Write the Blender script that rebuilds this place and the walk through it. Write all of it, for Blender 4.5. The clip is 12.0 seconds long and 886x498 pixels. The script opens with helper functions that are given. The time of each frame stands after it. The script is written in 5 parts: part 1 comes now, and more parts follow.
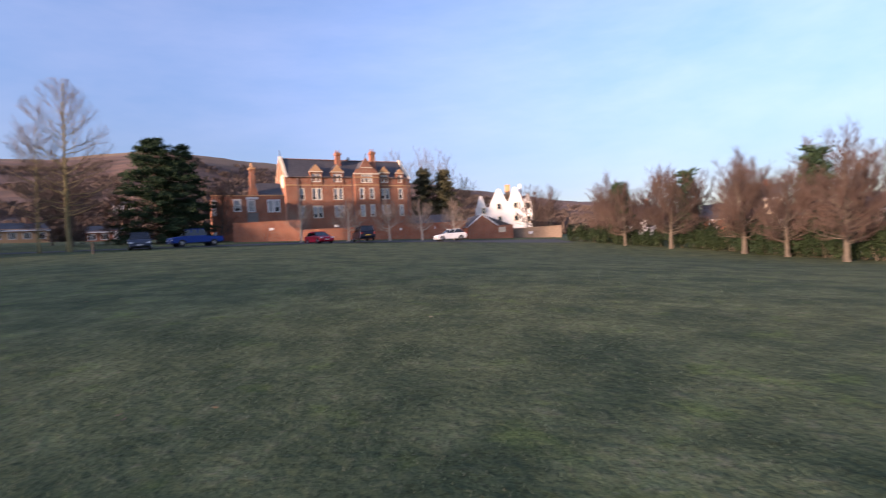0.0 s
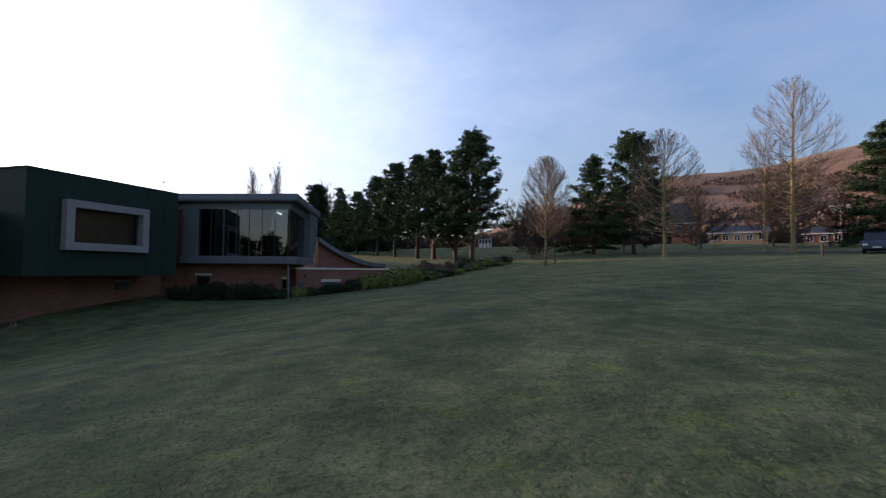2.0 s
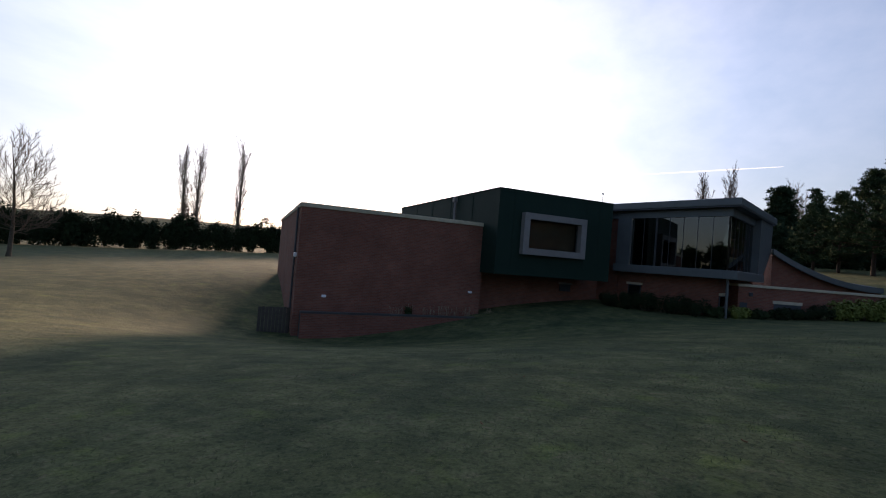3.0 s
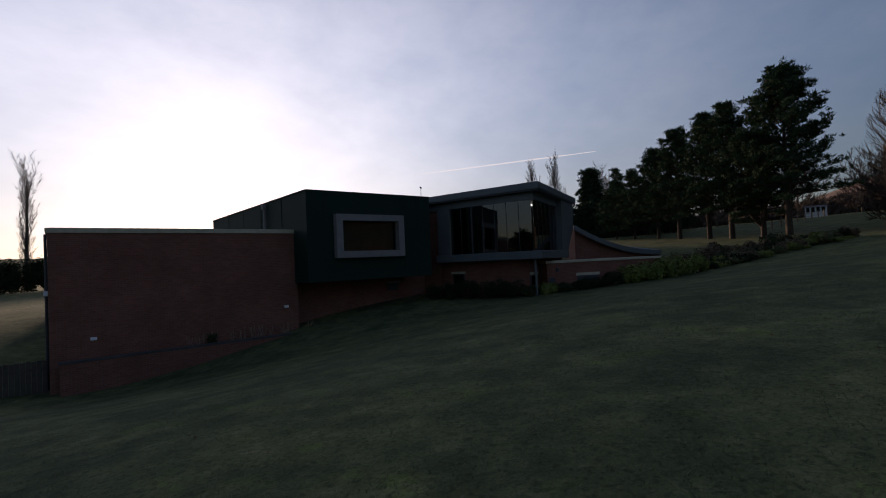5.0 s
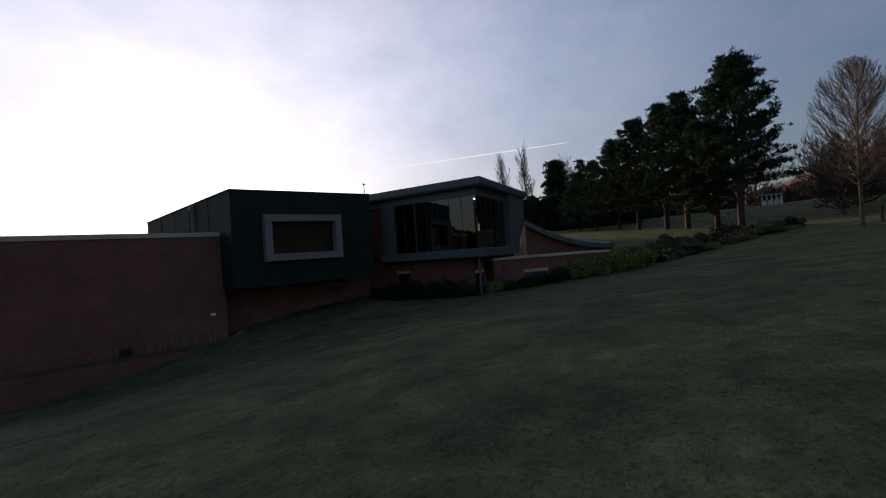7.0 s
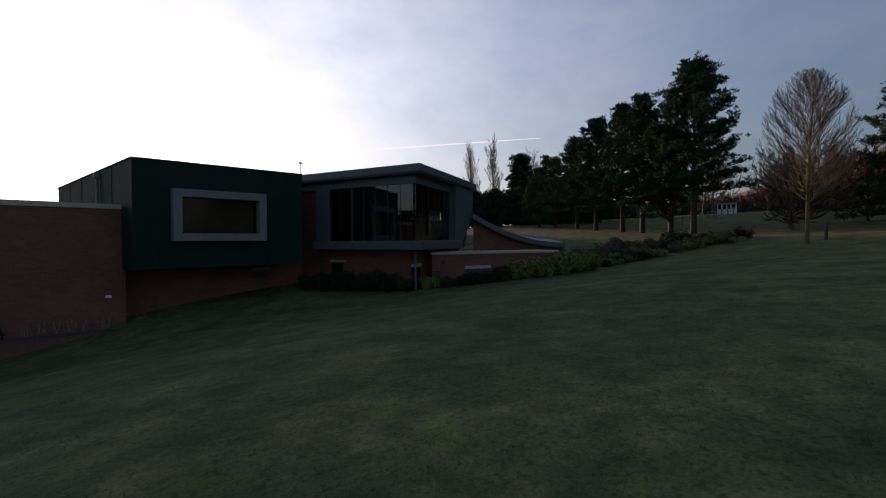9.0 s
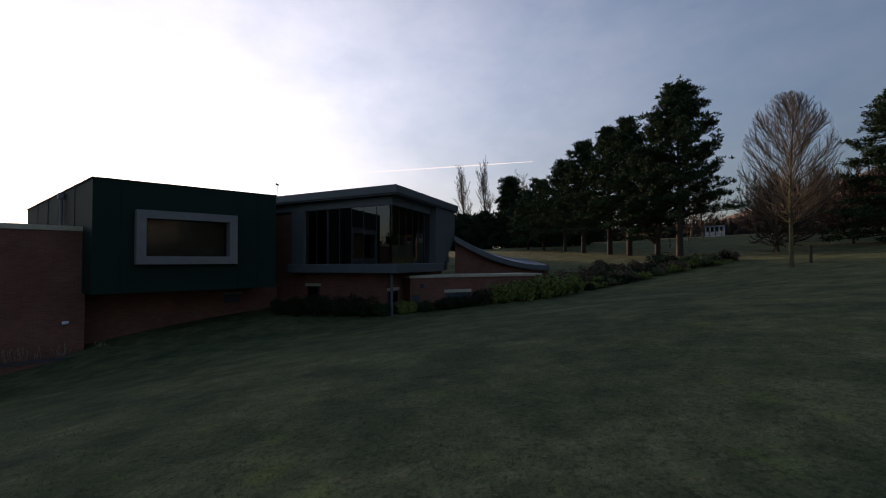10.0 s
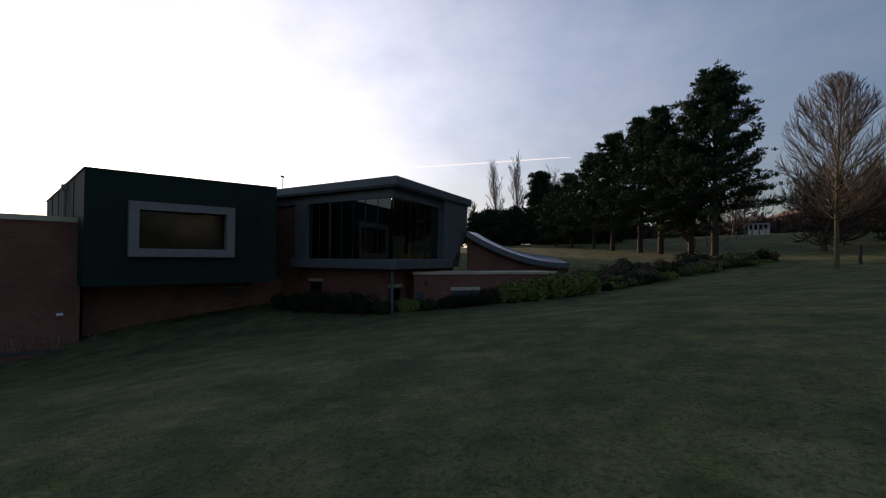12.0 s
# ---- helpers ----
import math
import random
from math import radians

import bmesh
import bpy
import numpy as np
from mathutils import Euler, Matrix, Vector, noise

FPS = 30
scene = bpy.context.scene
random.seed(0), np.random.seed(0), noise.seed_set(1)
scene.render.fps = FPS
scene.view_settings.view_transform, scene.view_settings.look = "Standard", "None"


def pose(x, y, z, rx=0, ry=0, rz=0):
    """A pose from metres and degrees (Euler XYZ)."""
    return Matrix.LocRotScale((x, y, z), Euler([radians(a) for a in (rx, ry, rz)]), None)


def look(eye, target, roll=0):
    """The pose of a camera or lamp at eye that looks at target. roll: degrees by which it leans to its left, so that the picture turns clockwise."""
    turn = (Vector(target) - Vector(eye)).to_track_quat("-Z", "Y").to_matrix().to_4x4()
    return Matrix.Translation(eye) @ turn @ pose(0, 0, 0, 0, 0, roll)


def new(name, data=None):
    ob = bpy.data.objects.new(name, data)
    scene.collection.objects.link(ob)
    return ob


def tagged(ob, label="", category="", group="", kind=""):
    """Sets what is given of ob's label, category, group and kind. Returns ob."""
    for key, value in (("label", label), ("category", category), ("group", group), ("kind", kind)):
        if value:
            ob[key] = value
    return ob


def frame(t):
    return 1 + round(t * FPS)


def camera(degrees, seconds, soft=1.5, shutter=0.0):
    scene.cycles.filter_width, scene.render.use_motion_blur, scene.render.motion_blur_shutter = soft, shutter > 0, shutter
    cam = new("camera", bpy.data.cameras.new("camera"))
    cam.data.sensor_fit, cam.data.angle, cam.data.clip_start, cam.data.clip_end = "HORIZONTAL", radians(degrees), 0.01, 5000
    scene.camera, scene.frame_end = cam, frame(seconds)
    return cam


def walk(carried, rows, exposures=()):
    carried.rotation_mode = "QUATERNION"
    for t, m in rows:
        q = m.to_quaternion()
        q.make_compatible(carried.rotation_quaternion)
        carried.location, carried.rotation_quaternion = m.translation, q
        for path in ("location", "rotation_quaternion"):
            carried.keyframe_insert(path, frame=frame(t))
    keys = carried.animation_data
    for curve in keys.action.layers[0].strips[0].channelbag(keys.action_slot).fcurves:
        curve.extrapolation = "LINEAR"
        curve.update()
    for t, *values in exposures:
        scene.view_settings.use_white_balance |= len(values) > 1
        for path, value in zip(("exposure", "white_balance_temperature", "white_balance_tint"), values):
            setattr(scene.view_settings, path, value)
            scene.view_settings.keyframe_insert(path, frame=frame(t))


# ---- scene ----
cam = camera(85.4, 12.0, soft=1.1, shutter=0.1)
# seconds, x, y, z, yaw, pitch, roll
PATH = [
    (0.0, 1.10, -0.74, 1.21, -5.61, -0.11, 3.73),
    (0.5, 0.54, -0.30, 1.20, 30.06, -3.18, 4.15),
    (1.0, -0.03, 0.13, 1.19, 41.72, 1.12, 2.17),
    (1.5, -0.62, 0.57, 1.20, 54.40, 1.30, 8.20),
    (2.0, -1.19, 0.99, 1.21, 67.29, 2.56, -0.54),
    (2.5, -1.75, 1.43, 1.24, 96.49, 4.71, -1.01),
    (2.7, -1.98, 1.58, 1.26, 114.20, 1.58, -4.85),
    (2.95, -2.23, 1.78, 1.29, 117.40, 1.30, -4.60),
    (4.3, -3.62, 2.88, 1.44, 106.45, 3.15, -0.15),
    (4.5, -3.80, 3.05, 1.46, 105.25, 1.40, 3.04),
    (5.0, -4.21, 3.46, 1.51, 100.87, 1.60, 2.57),
    (5.5, -4.54, 3.89, 1.56, 102.53, 1.71, 4.69),
    (6.0, -4.83, 4.31, 1.61, 98.96, 2.48, 2.34),
    (6.5, -5.15, 4.72, 1.68, 98.19, -1.93, 7.41),
    (7.0, -5.55, 5.10, 1.73, 98.06, 0.63, 3.95),
    (7.2, -5.76, 5.24, 1.76, 98.85, 2.85, 3.35),
    (8.8, -7.23, 6.33, 1.91, 96.20, 0.30, -0.32),
    (9.0, -7.40, 6.46, 1.92, 94.20, -1.02, 0.31),
    (9.5, -7.78, 6.80, 1.94, 94.53, 0.17, 4.65),
    (10.0, -8.10, 7.16, 1.95, 93.41, 1.64, 0.32),
    (10.5, -8.40, 7.51, 1.96, 92.50, 1.59, 0.54),
    (11.0, -8.71, 7.85, 1.96, 90.80, -1.35, -1.76),
    (11.5, -9.07, 8.16, 1.96, 97.19, 2.19, 0.13),
    (12.0, -9.46, 8.47, 1.96, 97.57, 1.16, -0.42),
]
EXPOSURES = [(0.0, 1.50, 6350, 30), (0.5, 1.90, 6350, 28), (1.0, 1.80, 6450, 26), (1.5, 1.58, 6700, 23), (2.0, 1.30, 6650, 20), (2.6, 0.96, 6650, 19), (4.4, -0.24, 6700, 19), (5.5, -0.22, 6700, 19), (7.0, -0.04, 6800, 19), (9.0, 0.12, 6950, 18), (11.0, 0.17, 7000, 18), (12.0, 0.20, 7000, 18)]
walk(cam, [(t, pose(x, y, z, 90 + pitch, roll, yaw)) for t, x, y, z, yaw, pitch, roll in PATH], EXPOSURES)

# ---- sky and sun ----
SUN_AZ, SUN_EL = 126.5, 6.6          # degrees left of +y, degrees up
HALO, HALO_WIDTH = 4.6, 0.20
world = bpy.data.worlds.new("sky")
scene.world = world
world.use_nodes = True
wn, wl = world.node_tree.nodes, world.node_tree.links
wn.clear()
sky = wn.new("ShaderNodeTexSky")
sky.sky_type, sky.sun_disc = "NISHITA", False
sky.sun_elevation, sky.sun_rotation = radians(SUN_EL), radians(-SUN_AZ)
sky.air_density, sky.dust_density, sky.ozone_density = 1.0, 0.35, 2.2
background = wn.new("ShaderNodeBackground")
background.inputs["Strength"].default_value = 0.15
world_out = wn.new("ShaderNodeOutputWorld")
# thin streaks of high cloud
sky_at, sky_map, streaks, veil = wn.new("ShaderNodeTexCoord"), wn.new("ShaderNodeMapping"), wn.new("ShaderNodeTexNoise"), wn.new("ShaderNodeValToRGB")
sky_map.inputs["Rotation"].default_value, sky_map.inputs["Scale"].default_value = (0.2, 0.1, 0.9), (1.2, 3.5, 6.0)
streaks.inputs["Scale"].default_value, streaks.inputs["Detail"].default_value, streaks.inputs["Roughness"].default_value = 1.6, 7, 0.6
veil.color_ramp.elements[0].position, veil.color_ramp.elements[1].position = 0.30, 0.85
veil.color_ramp.elements[0].color, veil.color_ramp.elements[1].color = (0, 0, 0, 1), (0.46, 0.46, 0.46, 1)
pale, cloudy = wn.new("ShaderNodeHueSaturation"), wn.new("ShaderNodeMix")
pale.inputs["Saturation"].default_value, pale.inputs["Value"].default_value = 0.56, 1.22
cloudy.data_type = "RGBA"
wl.new(sky_at.outputs["Generated"], sky_map.inputs[0])
wl.new(sky_map.outputs[0], streaks.inputs["Vector"])
wl.new(streaks.outputs[0], veil.inputs[0])
wl.new(veil.outputs[0], cloudy.inputs[0])
wl.new(sky.outputs[0], pale.inputs["Color"])
wl.new(sky.outputs[0], cloudy.inputs[6])
wl.new(pale.outputs[0], cloudy.inputs[7])
tinge = wn.new("ShaderNodeMix")
tinge.data_type, tinge.blend_type = "RGBA", "MULTIPLY"
tinge.inputs[0].default_value, tinge.inputs[7].default_value = 1.0, (1.0, 0.965, 1.04, 1)
wl.new(cloudy.outputs[2], tinge.inputs[6])
# thin high cloud scatters the low sun's light forward, in a wide soft glow round it
sun_way = Vector((-math.sin(radians(SUN_AZ)) * math.cos(radians(SUN_EL)), math.cos(radians(SUN_AZ)) * math.cos(radians(SUN_EL)), math.sin(radians(SUN_EL))))
near_sun, fall, bright, ragged, glow, hazy = wn.new("ShaderNodeVectorMath"), wn.new("ShaderNodeMath"), wn.new("ShaderNodeMath"), wn.new("ShaderNodeMapRange"), wn.new("ShaderNodeVectorMath"), wn.new("ShaderNodeVectorMath")
near_sun.operation, near_sun.inputs[1].default_value = "DOT_PRODUCT", sun_way
fall.operation, fall.inputs[1].default_value, fall.inputs[2].default_value = "MULTIPLY_ADD", 1 / HALO_WIDTH, -1 / HALO_WIDTH
bright.operation = "EXPONENT"
ragged.inputs["From Min"].default_value, ragged.inputs["From Max"].default_value = 0.32, 0.68
ragged.inputs["To Min"].default_value, ragged.inputs["To Max"].default_value = HALO * 0.88, HALO * 1.12
glow.operation, hazy.operation = "SCALE", "MULTIPLY_ADD"
wl.new(sky_at.outputs["Generated"], near_sun.inputs[0])
wl.new(near_sun.outputs["Value"], fall.inputs[0])
wl.new(fall.outputs[0], bright.inputs[0])
wl.new(streaks.outputs[0], ragged.inputs["Value"])
glow.inputs[0].default_value = (1.0, 0.955, 0.95)
wl.new(bright.outputs[0], glow.inputs["Scale"])
hazy.inputs[1].default_value = (1, 1, 1)
spread = wn.new("ShaderNodeVectorMath")
spread.operation = "SCALE"
wl.new(glow.outputs[0], spread.inputs[0])
wl.new(ragged.outputs[0], spread.inputs["Scale"])
wl.new(spread.outputs[0], hazy.inputs[0])
# haze dims and cools the lowest sky
height, low, dim = wn.new("ShaderNodeSeparateXYZ"), wn.new("ShaderNodeValToRGB"), wn.new("ShaderNodeMix")
low.color_ramp.interpolation = "EASE"
low.color_ramp.elements[0].position, low.color_ramp.elements[1].position = 0.0, 0.48
low.color_ramp.elements[0].color, low.color_ramp.elements[1].color = (0.42, 0.435, 0.485, 1), (1, 1, 1, 1)
dim.data_type, dim.blend_type = "RGBA", "MULTIPLY"
dim.inputs[0].default_value = 1.0
wl.new(sky_at.outputs["Generated"], height.inputs[0])
wl.new(height.outputs[2], low.inputs[0])
wl.new(tinge.outputs[2], dim.inputs[6])
wl.new(low.outputs[0], dim.inputs[7])
wl.new(dim.outputs[2], hazy.inputs[2])
wl.new(hazy.outputs[0], background.inputs[0])
wl.new(background.outputs[0], world_out.inputs[0])
sun = new("sun", bpy.data.lights.new("sun", "SUN"))
sun.data.energy, sun.data.angle, sun.data.color = 4.5, radians(6.0), (1.0, 0.74, 0.50)
sun.matrix_world = look(sun_way * 60, (0, 0, 0))

# ---- materials ----
def material(name, low, high, rough=0.8, scale=6.0, metal=0.0, bump=0.2, big=0.5, spec=0.4, stain=None):
    """A surface whose colour runs between two tones at two scales, with fine relief."""
    m = bpy.data.materials.new(name)
    m.use_nodes = True
    n, l = m.node_tree.nodes, m.node_tree.links
    b = n["Principled BSDF"]
    at = n.new("ShaderNodeTexCoord")
    fine, wide = n.new("ShaderNodeTexNoise"), n.new("ShaderNodeTexNoise")
    fine.inputs["Scale"].default_value, fine.inputs["Detail"].default_value = scale, 6
    wide.inputs["Scale"].default_value, wide.inputs["Detail"].default_value = scale * 0.09, 4
    mean = n.new("ShaderNodeMix")
    mean.inputs[0].default_value = big
    l.new(at.outputs["Object"], fine.inputs["Vector"])
    l.new(at.outputs["Object"], wide.inputs["Vector"])
    l.new(fine.outputs[0], mean.inputs[2])
    l.new(wide.outputs[0], mean.inputs[3])
    ramp = n.new("ShaderNodeValToRGB")
    ramp.color_ramp.elements[0].position, ramp.color_ramp.elements[1].position = 0.34, 0.66
    ramp.color_ramp.elements[0].color, ramp.color_ramp.elements[1].color = (*low, 1), (*high, 1)
    l.new(mean.outputs[0], ramp.inputs[0])
    l.new(ramp.outputs[0], b.inputs["Base Color"])
    b.inputs["Roughness"].default_value, b.inputs["Metallic"].default_value = rough, metal
    b.inputs["Specular IOR Level"].default_value = spec
    if bump:
        relief = n.new("ShaderNodeBump")
        relief.inputs["Strength"].default_value, relief.inputs["Distance"].default_value = bump, 0.02
        l.new(fine.outputs[0], relief.inputs["Height"])
        l.new(relief.outputs[0], b.inputs["Normal"])
    return m


def brickwork(name, tone_a, tone_b, mortar, scale=1.0):
    """Brick courses 75 mm high on upright faces, with blotches from weather."""
    m = bpy.data.materials.new(name)
    m.use_nodes = True
    n, l = m.node_tree.nodes, m.node_tree.links
    b = n["Principled BSDF"]
    at, split, add, join = n.new("ShaderNodeTexCoord"), n.new("ShaderNodeSeparateXYZ"), n.new("ShaderNodeMath"), n.new("ShaderNodeCombineXYZ")
    l.new(at.outputs["Object"], split.inputs[0])
    l.new(split.outputs[0], add.inputs[0])
    l.new(split.outputs[1], add.inputs[1])
    l.new(add.outputs[0], join.inputs[0])
    l.new(split.outputs[2], join.inputs[1])
    bricks = n.new("ShaderNodeTexBrick")
    bricks.inputs["Scale"].default_value = 1.0
    bricks.inputs["Brick Width"].default_value, bricks.inputs["Row Height"].default_value = 0.225 * scale, 0.075 * scale
    bricks.inputs["Mortar Size"].default_value = 0.006 * scale
    bricks.inputs["Color1"].default_value, bricks.inputs["Color2"].default_value, bricks.inputs["Mortar"].default_value = (*tone_a, 1), (*tone_b, 1), (*mortar, 1)
    l.new(join.outputs[0], bricks.inputs["Vector"])
    wide = n.new("ShaderNodeTexNoise")
    wide.inputs["Scale"].default_value, wide.inputs["Detail"].default_value = 0.7, 5
    l.new(at.outputs["Object"], wide.inputs["Vector"])
    ramp = n.new("ShaderNodeValToRGB")
    ramp.color_ramp.elements[0].position, ramp.color_ramp.elements[1].position = 0.3, 0.7
    ramp.color_ramp.elements[0].color, ramp.color_ramp.elements[1].color = (0.72, 0.7, 0.7, 1), (1, 1, 1, 1)
    l.new(wide.outputs[0], ramp.inputs[0])
    both = n.new("ShaderNodeMix")
    both.data_type, both.blend_type = "RGBA", "MULTIPLY"
    both.inputs[0].default_value = 1.0
    l.new(bricks.outputs["Color"], both.inputs[6])
    l.new(ramp.outputs[0], both.inputs[7])
    l.new(both.outputs[2], b.inputs["Base Color"])
    relief = n.new("ShaderNodeBump")
    relief.inputs["Strength"].default_value, relief.inputs["Distance"].default_value, relief.invert = 0.5, 0.01, True
    l.new(bricks.outputs["Fac"], relief.inputs["Height"])
    l.new(relief.outputs[0], b.inputs["Normal"])
    b.inputs["Roughness"].default_value = 0.9
    b.inputs["Specular IOR Level"].default_value = 0.25
    return m


def glazing(name, tint, gloss_ior=1.6):
    """Window glass: see-through, with a mirror sheen that grows at a slant."""
    m = bpy.data.materials.new(name)
    m.use_nodes = True
    n, l = m.node_tree.nodes, m.node_tree.links
    n.remove(n["Principled BSDF"])
    clear, gloss, mix, fresnel = n.new("ShaderNodeBsdfTransparent"), n.new("ShaderNodeBsdfGlossy"), n.new("ShaderNodeMixShader"), n.new("ShaderNodeFresnel")
    clear.inputs[0].default_value = (*tint, 1)
    gloss.inputs["Roughness"].default_value = 0.01
    fresnel.inputs[0].default_value = gloss_ior
    l.new(fresnel.outputs[0], mix.inputs[0])
    l.new(clear.outputs[0], mix.inputs[1])
    l.new(gloss.outputs[0], mix.inputs[2])
    l.new(mix.outputs[0], n["Material Output"].inputs[0])
    return m


def lawn_material():
    """Short winter turf: dull green, straw-coloured and mossy patches, worn streaks, blades as fine relief."""
    m = bpy.data.materials.new("lawn")
    m.use_nodes = True
    n, l = m.node_tree.nodes, m.node_tree.links
    b = n["Principled BSDF"]
    at = n.new("ShaderNodeTexCoord")
    def noise_at(scale, detail, rough, twist=0.0):
        t = n.new("ShaderNodeTexNoise")
        t.inputs["Scale"].default_value, t.inputs["Detail"].default_value, t.inputs["Roughness"].default_value, t.inputs["Distortion"].default_value = scale, detail, rough, twist
        l.new(at.outputs["Object"], t.inputs["Vector"])
        return t
    def ramp_of(source, a, b_, low, high):
        r = n.new("ShaderNodeValToRGB")
        r.color_ramp.elements[0].position, r.color_ramp.elements[1].position = a, b_
        r.color_ramp.elements[0].color, r.color_ramp.elements[1].color = (*low, 1), (*high, 1)
        l.new(source.outputs[0], r.inputs[0])
        return r.outputs[0]
    def mixed(fac, a, b_, blend="MIX", share=None):
        x = n.new("ShaderNodeMix")
        x.data_type, x.blend_type = "RGBA", blend
        if share is None:
            l.new(fac, x.inputs[0])
        else:
            x.inputs[0].default_value = share
        l.new(a, x.inputs[6])
        l.new(b_, x.inputs[7])
        return x.outputs[2]
    blades, tufts, clumps = noise_at(38.0, 5, 0.7), noise_at(8.0, 4, 0.5, 0.2), noise_at(2.8, 4, 0.5, 0.2)
    patches, fields, moss_at = noise_at(0.75, 4, 0.5, 0.1), noise_at(0.13, 3, 0.5), noise_at(1.7, 4, 0.55)
    green = ramp_of(blades, 0.28, 0.76, (0.060, 0.072, 0.034), (0.142, 0.156, 0.078))
    straw = ramp_of(blades, 0.28, 0.76, (0.092, 0.083, 0.049), (0.225, 0.200, 0.124))
    moss = ramp_of(blades, 0.28, 0.76, (0.066, 0.088, 0.028), (0.175, 0.200, 0.076))
    black, white = (0, 0, 0), (1, 1, 1)
    c = mixed(ramp_of(tufts, 0.49, 0.66, black, white), green, straw)
    c = mixed(ramp_of(clumps, 0.46, 0.62, black, (0.6, 0.6, 0.6)), green, c)
    c = mixed(ramp_of(moss_at, 0.58, 0.70, black, white), c, moss)
    c = mixed(None, c, ramp_of(clumps, 0.32, 0.66, (0.74, 0.76, 0.74), (1.18, 1.16, 1.14)), "MULTIPLY", 1.0)
    c = mixed(None, c, ramp_of(noise_at(17.0, 4, 0.6), 0.38, 0.48, (0.64, 0.65, 0.66), (1, 1, 1)), "MULTIPLY", 1.0)
    c = mixed(ramp_of(noise_at(11.0, 2, 0.5), 0.66, 0.74, black, (0.7, 0.7, 0.7)), c, straw)
    c = mixed(None, c, ramp_of(patches, 0.36, 0.64, (0.66, 0.72, 0.72), (1.30, 1.22, 1.18)), "MULTIPLY", 1.0)
    c = mixed(None, c, ramp_of(fields, 0.36, 0.64, (0.84, 0.93, 0.90), (1.06, 1.06, 0.98)), "MULTIPLY", 1.0)
    l.new(c, b.inputs["Base Color"])
    fine = n.new("ShaderNodeBump")
    fine.inputs["Strength"].default_value, fine.inputs["Distance"].default_value = 0.3, 0.03
    l.new(blades.outputs[0], fine.inputs["Height"])
    coarse = n.new("ShaderNodeBump")
    coarse.inputs["Strength"].default_value, coarse.inputs["Distance"].default_value = 0.5, 0.10
    l.new(tufts.outputs[0], coarse.inputs["Height"])
    l.new(fine.outputs[0], coarse.inputs["Normal"])
    l.new(coarse.outputs[0], b.inputs["Normal"])
    b.inputs["Roughness"].default_value = 0.95
    b.inputs["Specular IOR Level"].default_value = 0.10
    return m


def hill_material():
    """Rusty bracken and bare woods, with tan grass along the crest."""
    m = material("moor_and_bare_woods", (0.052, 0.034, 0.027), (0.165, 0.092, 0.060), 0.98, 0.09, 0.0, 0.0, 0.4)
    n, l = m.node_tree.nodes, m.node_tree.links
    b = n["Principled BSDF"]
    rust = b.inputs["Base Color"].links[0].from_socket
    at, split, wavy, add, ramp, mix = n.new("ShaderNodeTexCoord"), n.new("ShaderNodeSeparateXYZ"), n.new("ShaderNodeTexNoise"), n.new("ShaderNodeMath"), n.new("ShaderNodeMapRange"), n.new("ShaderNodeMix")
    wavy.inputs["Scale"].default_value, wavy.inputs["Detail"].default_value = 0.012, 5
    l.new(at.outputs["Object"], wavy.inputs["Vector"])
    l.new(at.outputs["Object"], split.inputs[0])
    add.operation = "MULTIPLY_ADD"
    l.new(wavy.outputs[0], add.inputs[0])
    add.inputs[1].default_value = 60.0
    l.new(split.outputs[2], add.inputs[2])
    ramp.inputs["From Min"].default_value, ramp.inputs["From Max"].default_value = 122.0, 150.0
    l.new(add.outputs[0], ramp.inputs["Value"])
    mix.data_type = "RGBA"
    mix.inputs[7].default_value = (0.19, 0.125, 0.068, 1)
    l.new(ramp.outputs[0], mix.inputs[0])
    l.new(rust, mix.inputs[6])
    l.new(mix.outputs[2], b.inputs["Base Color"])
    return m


LAWN = lawn_material()
BRICK = brickwork("red_brick", (0.19, 0.072, 0.050), (0.25, 0.098, 0.066), (0.18, 0.14, 0.115))
OLD_BRICK = brickwork("old_orange_brick", (0.30, 0.105, 0.058), (0.38, 0.150, 0.082), (0.26, 0.19, 0.14))
GREEN = material("green_cladding", (0.009, 0.024, 0.018), (0.013, 0.032, 0.024), 0.65, 1.2, 0.0, 0.03, 0.7, 0.12)
STEEL = material("blue_grey_cladding", (0.100, 0.114, 0.120), (0.130, 0.145, 0.152), 0.45, 2.0, 0.3, 0.03)
ZINC = material("zinc_roof", (0.28, 0.30, 0.34), (0.38, 0.40, 0.45), 0.4, 3.0, 0.25, 0.05)
PALE = material("pale_window_surround", (0.165, 0.155, 0.150), (0.215, 0.202, 0.195), 0.6, 4.0, 0.0, 0.05)
COPING = material("pale_stone_coping", (0.36, 0.31, 0.22), (0.52, 0.46, 0.34), 0.85, 5.0)
STONE = material("cream_stone", (0.55, 0.46, 0.33), (0.72, 0.62, 0.46), 0.85, 4.0)
WHITE = material("white_paint", (0.58, 0.57, 0.54), (0.70, 0.69, 0.66), 0.6, 3.0, 0.0, 0.05)
SLATE = material("slate_roof", (0.036, 0.034, 0.036), (0.075, 0.070, 0.070), 0.6, 2.2, 0.0, 0.3, 0.3)
# shade of rooms and undersides put into one dark tone
DARK = material("shaded_interior", (0.070, 0.074, 0.078), (0.11, 0.114, 0.118), 0.8, 2.0)
BLIND = material("brown_blind", (0.17, 0.135, 0.095), (0.29, 0.235, 0.17), 0.9, 3.0)
CARPET = material("grey_carpet", (0.05, 0.05, 0.055), (0.08, 0.08, 0.085), 0.95, 8.0)
GLASS = glazing("tinted_glass", (0.45, 0.52, 0.54), 2.5)
CLEAR = glazing("clear_pane", (0.85, 0.87, 0.88), 1.4)
